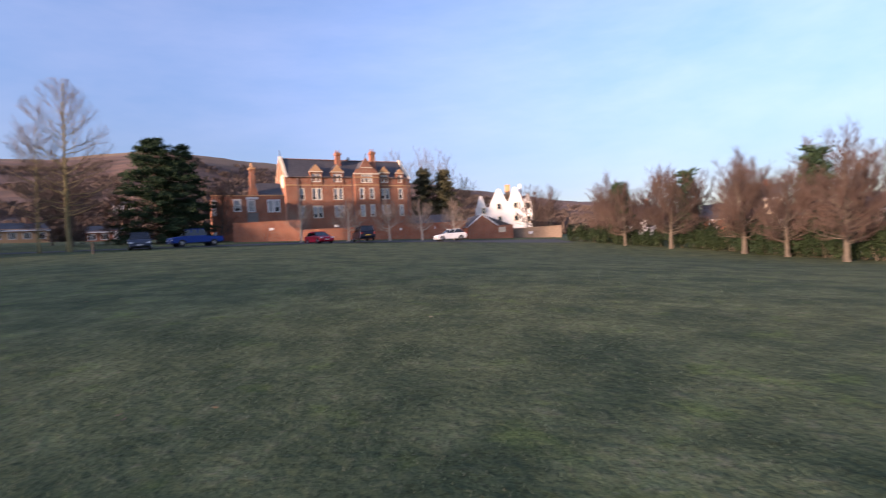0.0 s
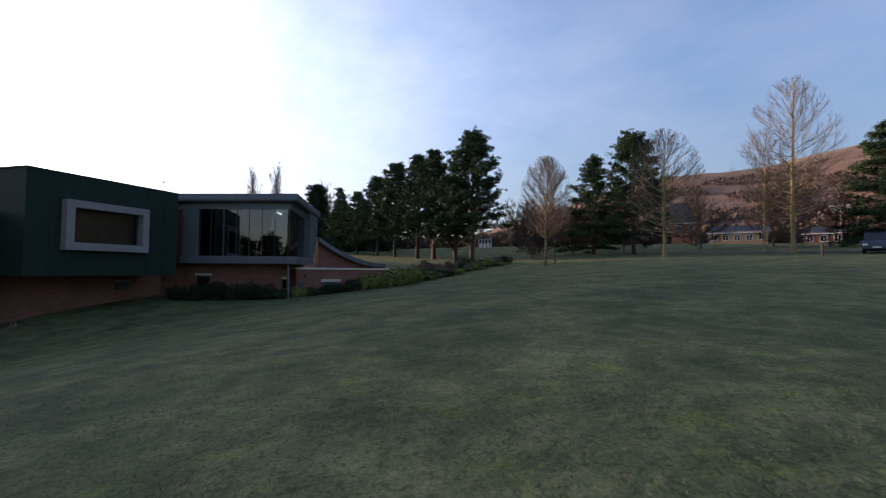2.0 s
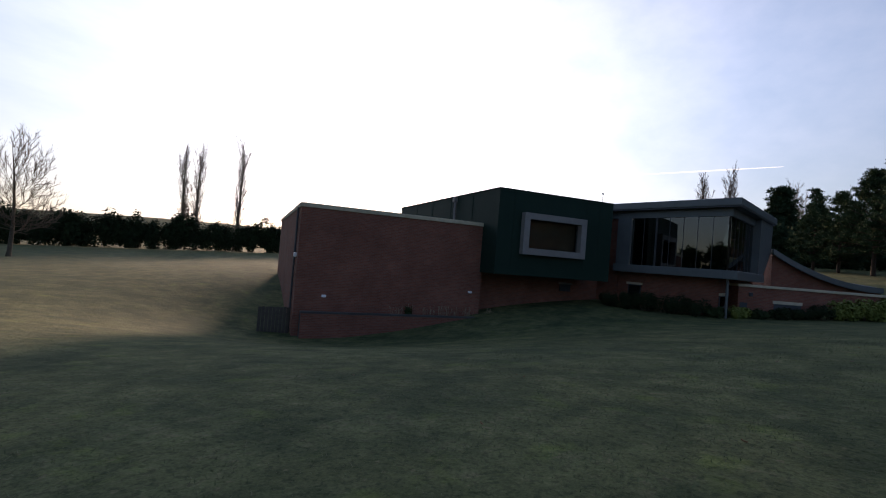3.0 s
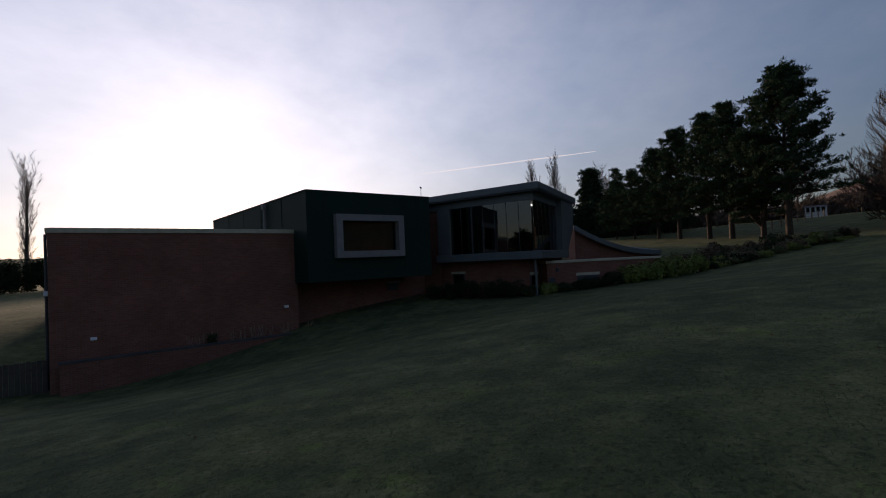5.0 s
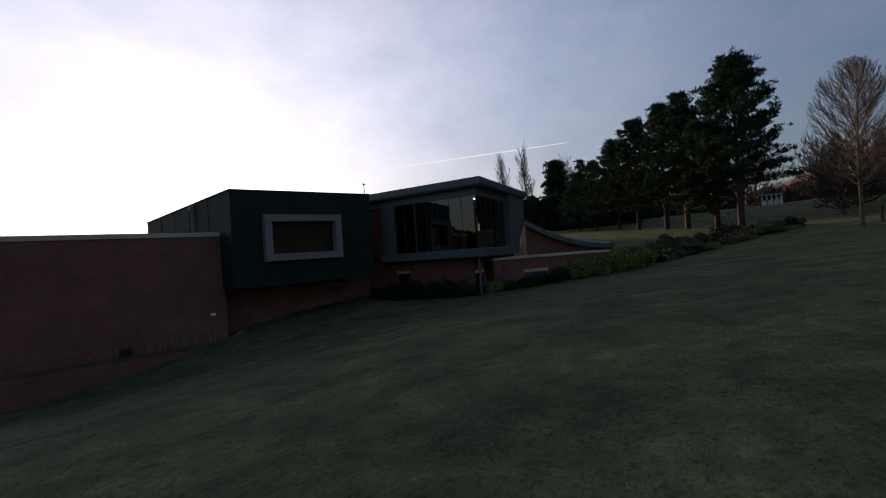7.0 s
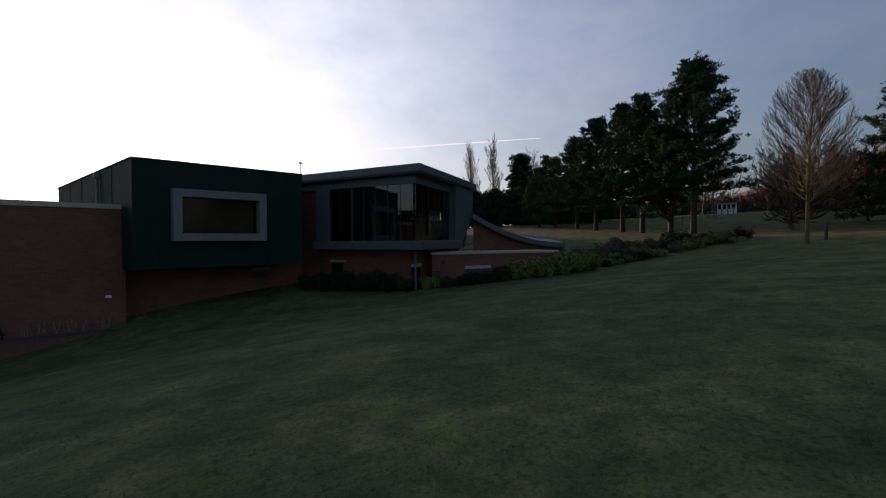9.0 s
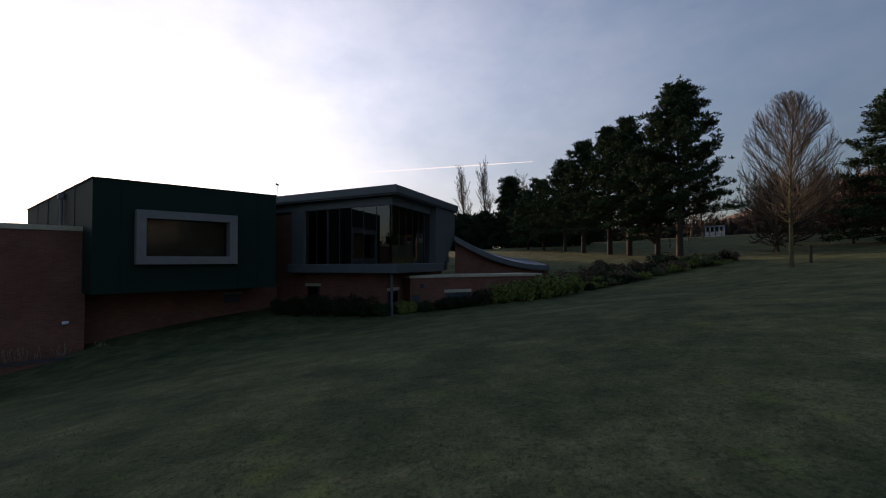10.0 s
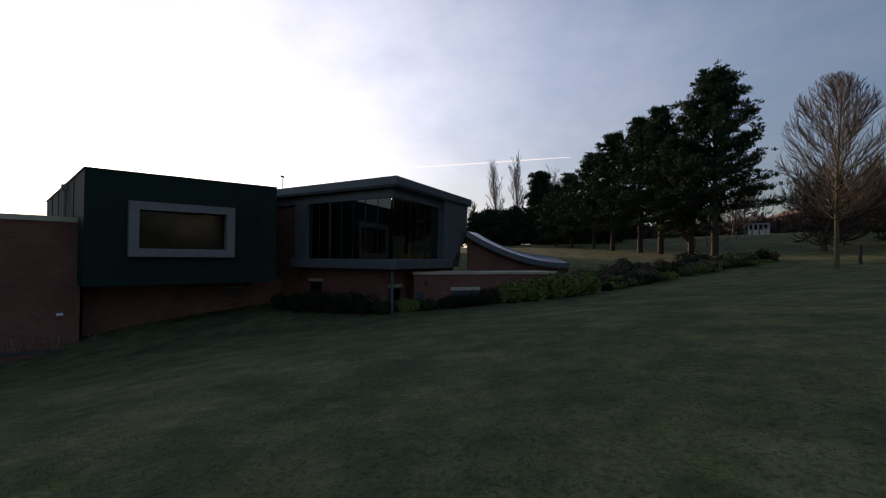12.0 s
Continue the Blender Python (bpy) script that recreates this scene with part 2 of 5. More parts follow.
PANE = glazing("window_pane", (0.66, 0.66, 0.64), 1.25)
FENCE_WOOD = material("dark_fence_wood", (0.035, 0.030, 0.025), (0.075, 0.062, 0.050), 0.9, 5.0, 0.0, 0.5)
FRAME = material("dark_metal_frame", (0.045, 0.05, 0.06), (0.07, 0.075, 0.085), 0.45, 5.0, 0.4, 0.02)
TARMAC = material("tarmac", (0.040, 0.040, 0.042), (0.072, 0.070, 0.068), 0.9, 9.0, 0.0, 0.5)
PAVING = material("grey_paving", (0.12, 0.11, 0.10), (0.20, 0.19, 0.17), 0.9, 4.0, 0.0, 0.4)
BARK = material("grey_bark", (0.055, 0.044, 0.032), (0.13, 0.105, 0.075), 0.95, 7.0, 0.0, 0.8)
MOSSY = material("mossy_bark", (0.075, 0.062, 0.032), (0.17, 0.145, 0.07), 0.95, 6.0, 0.0, 0.7)
PINE_BARK = material("pine_bark", (0.035, 0.025, 0.019), (0.085, 0.056, 0.040), 0.95, 5.0, 0.0, 0.9)
# lighter copy of the mossy bark, with sunlight put into its colour
LIT_BARK = material("sunlit_mossy_bark", (0.13, 0.105, 0.045), (0.30, 0.25, 0.11), 0.95, 6.0, 0.0, 0.7)
WOOD_TWIG = material("brown_thicket_twigs", (0.040, 0.026, 0.020), (0.085, 0.052, 0.037), 0.95, 3.0, 0.0, 0.0)
DARK_TWIG = material("dark_far_twigs", (0.075, 0.054, 0.042), (0.12, 0.09, 0.07), 0.95, 3.0, 0.0, 0.0)
TWIG = material("bare_twigs", (0.085, 0.062, 0.045), (0.16, 0.12, 0.085), 0.95, 3.0, 0.0, 0.0)
PALE_TWIG = material("pale_twigs", (0.20, 0.145, 0.11), (0.32, 0.25, 0.19), 0.95, 3.0, 0.0, 0.0)
RED_TWIG = material("reddish_twigs", (0.080, 0.048, 0.036), (0.14, 0.085, 0.060), 0.95, 3.0, 0.0, 0.0)
NEEDLES = material("pine_needles", (0.022, 0.042, 0.022), (0.056, 0.085, 0.042), 0.95, 0.9, 0.0, 0.0, 0.3, 0.08)
DARK_NEEDLES = material("dark_conifer_needles", (0.016, 0.032, 0.018), (0.040, 0.064, 0.032), 0.95, 0.9, 0.0, 0.0, 0.3, 0.08)
LEAF = material("evergreen_leaves", (0.014, 0.028, 0.009), (0.042, 0.064, 0.022), 0.7, 1.5, 0.0, 0.0, 0.4, 0.15)
IVY = material("olive_ivy", (0.040, 0.042, 0.018), (0.095, 0.085, 0.038), 0.7, 1.5, 0.0, 0.0, 0.4)
HEDGE_LEAF = material("dark_hedge_leaves", (0.010, 0.020, 0.008), (0.028, 0.041, 0.016), 0.75, 1.2, 0.0, 0.0, 0.5, 0.12)
BRIGHT_LEAF = material("bright_laurel_leaves", (0.085, 0.115, 0.022), (0.215, 0.240, 0.058), 0.65, 1.5, 0.0, 0.0, 0.4, 0.2)
OLIVE_LEAF = material("olive_shrub_leaves", (0.050, 0.060, 0.018), (0.115, 0.120, 0.042), 0.6, 1.5, 0.0, 0.0, 0.4)
HEATHER = material("rusty_shrub_leaves", (0.07, 0.05, 0.03), (0.13, 0.095, 0.05), 0.8, 2.0, 0.0, 0.0, 0.4)
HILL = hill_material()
RUBBER = material("black_rubber", (0.015, 0.015, 0.016), (0.03, 0.03, 0.03), 0.8, 20.0)
CHROME = material("alloy_metal", (0.20, 0.20, 0.21), (0.30, 0.30, 0.31), 0.3, 10.0, 0.9, 0.0)
LAMP_GLASS = material("white_lamp_cover", (0.65, 0.66, 0.68), (0.78, 0.78, 0.8), 0.3, 6.0, 0.0, 0.0)
STRIP_LIGHT = bpy.data.materials.new("lit_strip_light")
STRIP_LIGHT.use_nodes = True
STRIP_LIGHT.node_tree.nodes["Principled BSDF"].inputs["Emission Color"].default_value = (1.0, 0.96, 0.88, 1)
STRIP_LIGHT.node_tree.nodes["Principled BSDF"].inputs["Emission Strength"].default_value = 2.0
BLACK_GLASS = material("dark_car_glass", (0.012, 0.014, 0.017), (0.02, 0.022, 0.026), 0.06, 3.0, 0.0, 0.0, 0.5, 0.8)


# ---- shape helpers ----
def link(name, verts, faces, mat, parent=None, label="", smooth=False):
    me = bpy.data.meshes.new(name)
    me.from_pydata(verts, [], faces)
    me.materials.append(mat)
    if smooth:
        me.polygons.foreach_set("use_smooth", [True] * len(me.polygons))
    me.update()
    ob = new(name, me)
    if parent:
        ob.parent = parent
    return tagged(ob, label)


def part(name, bm, mat, parent=None, label="", bevel=0.0):
    """Links a bmesh as one mesh object under a thing or a part."""
    if bevel:
        bmesh.ops.bevel(bm, geom=list(bm.edges), offset=bevel, segments=1, affect="EDGES")
    bmesh.ops.recalc_face_normals(bm, faces=bm.faces)
    me = bpy.data.meshes.new(name)
    bm.to_mesh(me)
    bm.free()
    me.materials.append(mat)
    ob = new(name, me)
    if parent:
        ob.parent = parent
    return tagged(ob, label)


def box(*spans, bm=None):
    """A box from x0, x1, y0, y1, z0, z1; more than one may be joined by passing bm."""
    x0, x1, y0, y1, z0, z1 = spans
    bm = bm or bmesh.new()
    v = [bm.verts.new(p) for p in ((x0, y0, z0), (x1, y0, z0), (x1, y1, z0), (x0, y1, z0), (x0, y0, z1), (x1, y0, z1), (x1, y1, z1), (x0, y1, z1))]
    for f in ((3, 2, 1, 0), (4, 5, 6, 7), (0, 1, 5, 4), (1, 2, 6, 5), (2, 3, 7, 6), (3, 0, 4, 7)):
        bm.faces.new([v[i] for i in f])
    return bm


def prism(outline, axis, a, b, bm=None):
    """An outline (in the two axes other than axis) pushed from a to b along axis."""
    bm = bm or bmesh.new()
    def at(p, d):
        return {"x": (d, p[0], p[1]), "y": (p[0], d, p[1]), "z": (p[0], p[1], d)}[axis]
    low, high = [bm.verts.new(at(p, a)) for p in outline], [bm.verts.new(at(p, b)) for p in outline]
    n = len(outline)
    bm.faces.new(low[::-1])
    bm.faces.new(high)
    for i in range(n):
        bm.faces.new((low[i], low[(i + 1) % n], high[(i + 1) % n], high[i]))
    return bm


def cylinder(x, y, z0, z1, r0, r1=None, sides=12, bm=None):
    bm = bm or bmesh.new()
    bmesh.ops.create_cone(bm, cap_ends=True, segments=sides, radius1=r0, radius2=r0 if r1 is None else r1, depth=z1 - z0, matrix=Matrix.Translation((x, y, (z0 + z1) / 2)))
    return bm


def holed(x0, x1, z0, z1, y0, y1, holes):
    """An upright wall panel along x with rectangular openings (hx0, hx1, hz0, hz1), from y0 to y1."""
    xs = sorted({x0, x1, *[h[0] for h in holes], *[h[1] for h in holes]})
    zs = sorted({z0, z1, *[h[2] for h in holes], *[h[3] for h in holes]})
    bm = bmesh.new()
    full = {}
    for i in range(len(xs) - 1):
        for j in range(len(zs) - 1):
            cx, cz = (xs[i] + xs[i + 1]) / 2, (zs[j] + zs[j + 1]) / 2
            full[i, j] = not any(h[0] < cx < h[1] and h[2] < cz < h[3] for h in holes)
    vs = {}
    def vert(i, j, y):
        if (i, j, y) not in vs:
            vs[i, j, y] = bm.verts.new((xs[i], y, zs[j]))
        return vs[i, j, y]
    for (i, j), there in full.items():
        if not there:
            continue
        bm.faces.new((vert(i, j, y0), vert(i + 1, j, y0), vert(i + 1, j + 1, y0), vert(i, j + 1, y0)))
        bm.faces.new((vert(i, j + 1, y1), vert(i + 1, j + 1, y1), vert(i + 1, j, y1), vert(i, j, y1)))
        for di, dj, a, b in ((-1, 0, (i, j), (i, j + 1)), (1, 0, (i + 1, j + 1), (i + 1, j)), (0, -1, (i + 1, j), (i, j)), (0, 1, (i, j + 1), (i + 1, j + 1))):
            if not full.get((i + di, j + dj), False):
                bm.faces.new((vert(*a, y0), vert(*b, y0), vert(*b, y1), vert(*a, y1)))
    return bm


def thing(name, place, label, category, group="", kind=""):
    ob = new(name)
    ob.empty_display_size = 0.3
    ob.matrix_world = place
    return tagged(ob, label, category, group, kind)


# ---- ground: one sheet from the lawn to the hills ----
HOLLOWS = [(-22, -11, 9, -2.53), (-30, -2, 9, -0.41), (-34, 9, 9, -1.37), (-30, 20, 12, 0.15), (-52, 23, 18, -1.03), (-32, 42, 18, -0.40), (-24, 78, 22, -0.34),
           (0, 60, 20, -0.05), (27, 50, 18, -0.86), (30, 28, 14, -0.82), (-45, -58, 30, -0.61), (-3, 3, 8, -0.12), (-10, 20, 12, 0.09), (-27, -7, 5, 0.6), (-18.0, -15.5, 4.5, -0.55)]


def bell(a, middle, width):
    return math.exp(-((a - middle) / width) ** 2)


def smooth(a, b, v):
    v = min(1, max(0, (v - a) / (b - a)))
    return v * v * (3 - 2 * v)


def level(x, y):
    """Height of the ground."""
    z = -0.04 - 0.04996 * 120 * math.tanh(x / 120) + 0.05356 * 120 * math.tanh(y / 120)
    for hx, hy, s, h in HOLLOWS:
        z += h * math.exp(-((x - hx) ** 2 + (y - hy) ** 2) / (2 * s * s))
    r = math.hypot(x, y)
    if r > 90:
        az = math.degrees(math.atan2(-x, y))
        top = 118 * bell(az, 20, 45) + 16 * bell(az, 24, 6) + 20 * bell(az, 46, 14)
        rough = 6 * noise.noise((x / 90, y / 90, 0)) + 2.5 * noise.noise((x / 30, y / 30, 3))
        if r < 640:
            rise = smooth(110, 640, r) ** 1.25
        else:
            rise = 1 - 0.7 * smooth(640, 1500, r)
        z = z * (1 - smooth(150, 500, r)) + (top + rough * min(1, top / 40)) * rise - 4 * smooth(150, 500, r)
        far = 120 * bell(az, 140, 60) * smooth(1800, 3300, r)
        z += far
    return z


def ground_sheet():
    steps = [math.sinh(k / 14.0) * 14.0 for k in range(-83, 84)]
    nx = len(steps)
    verts = [(x - 10, y + 15, level(x - 10, y + 15)) for y in steps for x in steps]
    faces = [(j * nx + i, j * nx + i + 1, (j + 1) * nx + i + 1, (j + 1) * nx + i) for j in range(nx - 1) for i in range(nx - 1)]
    ob = link("ground", verts, faces, LAWN, None, "sloping winter lawn of dull green and straw-coloured turf", True)
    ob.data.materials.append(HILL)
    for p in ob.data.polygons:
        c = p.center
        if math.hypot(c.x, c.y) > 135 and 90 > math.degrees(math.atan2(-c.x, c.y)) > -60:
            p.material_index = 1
    return tagged(ob, "", "lawn", "", "structure")


ground_sheet()


# ---- the modern library building ----
U = 139.2        # turn of its long front, degrees
def library():
    # brick wing
    wing = thing("brick_wing", pose(-19.12, -14.52, 0, 0, 0, U), "plain red-brick wing with a pale coping beside the lawn", "building")
    part("wall", box(0, 9.62, 0, 16, -4.2, 3.28), BRICK, wing)
    bm = box(-0.06, 9.62, -0.06, 16.06, 3.28, 3.48)
    part("coping", bm, COPING, wing, "pale stone coping", 0.015)
    part("flashing", box(0.1, 9.5, 0.1, 15.9, 3.48, 3.50), SLATE, wing, "grey flat roof")
    for x, z in ((1.35, -0.86), (9.0, -0.3)):
        lamp = part("wall_lamp", box(x - 0.11, x + 0.11, -0.10, 0.0, z - 0.06, z + 0.06), LAMP_GLASS, wing, "small white bulkhead lamp", 0.02)
    part("drain_pipe", cylinder(-0.07, 0.9, -3.5, 3.3, 0.05), FRAME, wing, "black plastic drainpipe")
    part("vent_cover", box(-0.14, 0, 0.45, 0.75, 0.9, 1.1), LAMP_GLASS, wing, "white wall vent", 0.02)
    # planter wall in front of it
    planter = thing("planter_wall", pose(-19.12, -14.52, 0, 0, 0, U), "low brick retaining wall with a dark coping in front of the wing", "wall")
    part("wall", box(0.3, 10.6, -0.75, -0.5, -4.2, -1.62), BRICK, planter)
    part("coping", box(0.26, 10.64, -0.78, -0.47, -1.62, -1.54), SLATE, planter, "dark engineering-brick coping", 0.01)
    part("soil", box(0.3, 10.6, -0.5, 0.0, -4.2, -1.72), TARMAC, planter, "dark planting soil")
    # green block
    block = thing("green_block", pose(-25.32, -7.09, 0, 0, 0, U), "dark green clad upper block overhanging a brick base", "building")
    hole = (1.72, 4.98, 2.28, 3.80)
    part("front_wall", holed(0, 7.30, 0.82, 5.22, 0, 0.35, [hole]), GREEN, block)
    part("side_wall", prism([(0, 0.35), (0.3, 0.35), (-0.2, 15.4), (-0.5, 15.4)], "z", 0.82, 5.22), GREEN, block)
    part("side_wall", box(7.0, 7.30, 0.35, 16, 0.82, 5.22), GREEN, block)
    part("back_wall", box(-0.5, 7.0, 15.4, 15.7, 0.82, 5.22), GREEN, block)
    part("roof", prism([(-0.03, -0.03), (7.33, -0.03), (7.33, 15.72), (-0.56, 15.72)], "z", 5.22, 5.28), GREEN, block, "dark green roof edge trim", 0.01)
    part("soffit", box(0.3, 7.0, 0.35, 15.7, 0.82, 1.02), DARK, block, "underside and floor coloured dark as if shaded")
    for k in range(1, 8):
        x = 7.3 * k / 8
        if not 1.3 < x < 5.4:
            part("cladding_joint", box(x - 0.012, x + 0.012, -0.012, 0.0, 0.86, 5.2), GREEN, block)
    for y in (3.0, 6.0, 9.0, 12.0):
        part("cladding_joint", box(-0.033 * y - 0.012, -0.033 * y + 0.012, y - 0.012, y + 0.012, 3.5, 5.2), GREEN, block)
    part("side_pipe", cylinder(-0.27, 5.2, 3.5, 5.05, 0.07), PALE, block, "grey metal flue on the side")
    part("side_pipe_cap", box(-0.40, -0.17, 5.05, 5.35, 4.9, 5.16), PALE, block, "grey flue bracket", 0.02)
    win = part("window", holed(1.38, 5.32, 1.95, 4.12, -0.34, 0.20, [hole]), PALE, block, "projecting pale grey window surround", 0.0)
    part("pane", box(1.72, 4.98, 0.10, 0.125, 2.28, 3.80), PANE, win)
    part("blind", box(1.74, 4.96, 0.22, 0.24, 2.3, 3.78), BLIND, win, "brown drawn blind")
    base = part("base_wall", box(0.25, 9.3, 2.6, 8, -4.2, 0.82), BRICK, block, "recessed red-brick ground floor")
    for x, w, h in ((5.9, 0.75, 0.42),):
        part("base_window", box(x, x + w, 2.53, 2.59, 0.0, h), FRAME, base, "small grey window")
        part("lintel", box(x - 0.1, x + w + 0.1, 2.50, 2.59, h, h + 0.12), PALE, base, "pale stone lintel")
    # link between the green block and the glazed pavilion
    pav = thing("glass_pavilion", pose(-29.44, 3.78, 0, 0, 0, 163.7), "glazed upper room in blue-grey cladding under a flat roof", "building")
    part("roof", box(-0.05, 9.05, -0.05, 10, 5.12, 5.5), STEEL, pav, "blue-grey roof with a deep fascia", 0.03)
    part("soffit", box(0.0, 9.0, 0.0, 10.0, 5.06, 5.12), FRAME, pav, "dark roof underside")
    part("head_band", box(0.42, 0.62, 0.62, 10, 4.66, 5.06), STEEL, pav)
    part("head_band", box(0.42, 5.6, 0.42, 0.62, 4.66, 5.06), STEEL, pav)
    part("sill_beam", box(-0.02, 0.6, 0.6, 6.7, 1.48, 1.92), STEEL, pav, "blue-grey projecting sill beam", 0.02)
    part("sill_beam", box(-0.02, 6.3, -0.02, 0.6, 1.48, 1.92), STEEL, pav, "blue-grey projecting sill beam", 0.02)
    part("floor_slab", box(0.6, 8.6, 0.6, 10, 1.5, 1.9), CARPET, pav)
    part("end_pier", box(0.3, 0.75, 5.85, 6.7, 1.92, 4.66), STEEL, pav)
    part("brick_strip", box(0.6, 0.9, 6.7, 10, -1, 5.06), BRICK, pav, "red-brick wall strip")
    part("end_wall", prism([(5.25, 1.92), (6.2, 1.48), (8.65, 3.4), (8.8, 5.06), (5.45, 5.06)], "y", 0.12, 0.5), STEEL, pav, "sloping blue-grey end wall")
    part("side_wall", box(8.3, 8.6, 0.5, 10, 1.9, 5.06), STEEL, pav)
    part("back_wall", box(0.9, 8.3, 9.6, 9.9, 1.9, 5.06), DARK, pav, "inner wall coloured dark as if unlit")
    for k in range(7):
        y0 = 0.6 + 0.75 * k
        part("pane", box(0.50, 0.52, y0 + 0.008, y0 + 0.742, 1.92, 4.66), GLASS, pav)
    for k in range(6):
        x0 = 0.55 + 0.8 * k
        part("pane", box(x0 + 0.008, x0 + 0.792, 0.50, 0.52, 1.92, 4.66), GLASS, pav)
    part("mullion", box(0.44, 0.58, 4.31, 4.39, 1.92, 4.66), FRAME, pav)
    for k in range(1, 7):
        y0 = 0.6 + 0.75 * k
        part("pane_joint", box(0.485, 0.535, y0 - 0.012, y0 + 0.012, 1.92, 4.66), FRAME, pav)
    for k in range(1, 6):
        x0 = 0.55 + 0.8 * k
        part("pane_joint", box(x0 - 0.012, x0 + 0.012, 0.485, 0.535, 1.92, 4.66), FRAME, pav)
    for x, y in ((2.4, 2.2), (2.4, 5.0), (5.2, 2.2), (5.2, 5.0)):
        part("ceiling_light", box(x - 0.6, x + 0.6, y - 0.06, y + 0.06, 4.94, 5.0), STRIP_LIGHT, pav, "lit white strip light")
    part("column", cylinder(3.5, 4.0, 1.9, 5.06, 0.14), PALE, pav, "round pale column")
    part("desk", box(2.0, 4.6, 5.5, 6.3, 1.9, 2.65), PALE, pav, "pale reading desk", 0.02)
    part("bookcase", box(5.0, 7.6, 6.6, 7.0, 1.9, 3.5), CARPET, pav, "dark bookcase", 0.02)
    base = part("base_wall", box(0.9, 8.6, 1.0, 12, -3.5, 1.48), BRICK, pav, "red-brick ground floor")
    for y0, y1, z0, z1 in ((7.2, 8.2, -0.6, 0.78), (5.2, 6.0, 0.0, 0.78)):
        part("base_window", box(0.83, 0.89, y0, y1, z0, z1), FRAME, base, "dark grey window")
        part("lintel", box(0.78, 0.89, y0 - 0.1, y1 + 0.1, z1, z1 + 0.13), COPING, base, "pale stone lintel")
        part("pane", box(0.80, 0.825, y0 + 0.06, y1 - 0.06, z0 + 0.06, z1 - 0.06), PANE, base)
    part("base_window", box(1.0, 2.0, 0.93, 0.99, 0.0, 0.62), FRAME, base, "dark grey window")
    part("lintel", box(0.95, 2.1, 0.88, 0.99, 0.62, 0.75), COPING, base, "pale stone lintel")
    part("pane", box(1.06, 1.94, 0.90, 0.925, 0.06, 0.56), PANE, base)
    part("post", cylinder(0.5, 0.5, -1.6, 1.48, 0.07), STEEL, pav, "blue-grey steel post")
    for ob in pav.children_recursive:          # the glazed side stands askew to the front
        for v in ob.data.vertices:
            v.co.x += 0.17 * v.co.y
    # brick bulk added so no low sun slips between green block and pavilion
    sun_stop_link = thing("sun_stop_link", pose(-25.32, -7.09, 0, 0, 0, U), "plain red-brick link behind the glazed room, added to stop low sun", "building")
    part("wall", box(7.34, 12.5, 3.2, 24, -4, 4.95), BRICK, sun_stop_link)
    part("coping", box(7.34, 12.55, 3.15, 24.05, 4.95, 5.04), STEEL, sun_stop_link, "blue-grey roof edge")
    # low brick block with a coping
    low = thing("low_brick_block", pose(-31.98, 4.09, 0, 0, 0, math.degrees(math.atan2(6.99, -4.02))), "low red-brick block with a pale stone coping", "building")
    part("wall", box(0, 8.06, 0, 1.9, -2.5, 1.18), BRICK, low)
    part("coping", box(-0.08, 8.14, -0.08, 1.98, 1.18, 1.32), COPING, low, "pale stone coping", 0.015)
    part("lintel", box(1.9, 3.5, -0.03, 0, 0.40, 0.56), COPING, low, "pale stone lintel")
    w = part("window", box(1.95, 3.45, -0.012, 0, -0.3, 0.40), FRAME, low, "dark grey window")
    part("wall_lamp", box(0.55, 0.75, -0.1, 0, 0.70, 0.9), FRAME, low, "small dark wall lamp", 0.02)
    part("door", box(0.1, 0.5, -0.02, 0, -1.2, 0.35), FRAME, low, "dark grey door")
    # hall under the swooping roof
    hall = thing("swooping_roof_hall", pose(-37.55, 6.15, 0, 0, 0, math.degrees(math.atan2(6.35, -4.45))), "brick hall under a swooping metal roof", "building")
    length, top = 7.75, []
    for k in range(17):
        s = k / 16
        top.append((s * length, 1.72 + 1.85 * (1 - s) ** 2.1))
    roof = [(x - 0.25, z) for x, z in top] + [(x - 0.25, z - 0.26) for x, z in top[::-1]]
    part("roof", prism(roof, "y", -0.35, 12), ZINC, hall, "swooping zinc roof", 0.0)
    edge = [(x - 0.3, z + 0.02) for x, z in top] + [(x - 0.3, z - 0.32) for x, z in top[::-1]]
    part("roof_edge", prism(edge, "y", -0.42, -0.35), STEEL, hall, "blue-grey roof edge")
    for k in range(1, 14):
        y = -0.35 + k * 0.85
        seam = [(x - 0.25, z + 0.045) for x, z in top] + [(x - 0.25, z) for x, z in top[::-1]]
        part("roof_seam", prism(seam, "y", y, y + 0.03), ZINC, hall)
    wall = [(0, -2.5)] + [(x, z - 0.3) for x, z in top] + [(length, -2.5)]
    part("wall", prism(wall, "y", 0, 11.6), BRICK, hall)
    for ob in hall.children:                   # the hall runs back askew, and its roof climbs gently
        for v in ob.data.vertices:
            if v.co.y > 0:
                v.co.x += 0.7 * v.co.y
                v.co.z += 0.055 * v.co.y if v.co.z > 0 else 0
    aerial = thing("roof_aerial", pose(-33.6, -3.4, 5.28), "thin white aerial mast on the flat roof", "aerial")
    part("mast", cylinder(0, 0, 0, 1.0, 0.02, 0.015), PALE, aerial)
    part("head", box(-0.16, 0.16, -0.03, 0.03, 0.95, 1.03), PALE, aerial)
    fence = thing("yard_fence", pose(-19.12, -14.52, 0, 0, 0, U), "dark timber fence at the end of the brick wing", "fence")
    for k in range(9):
        part("board", box(-1.5 + k * 0.16, -1.5 + k * 0.16 + 0.145, 0.62, 0.645, -3.4, -1.55 + 0.02 * (k % 2)), FENCE_WOOD, fence)
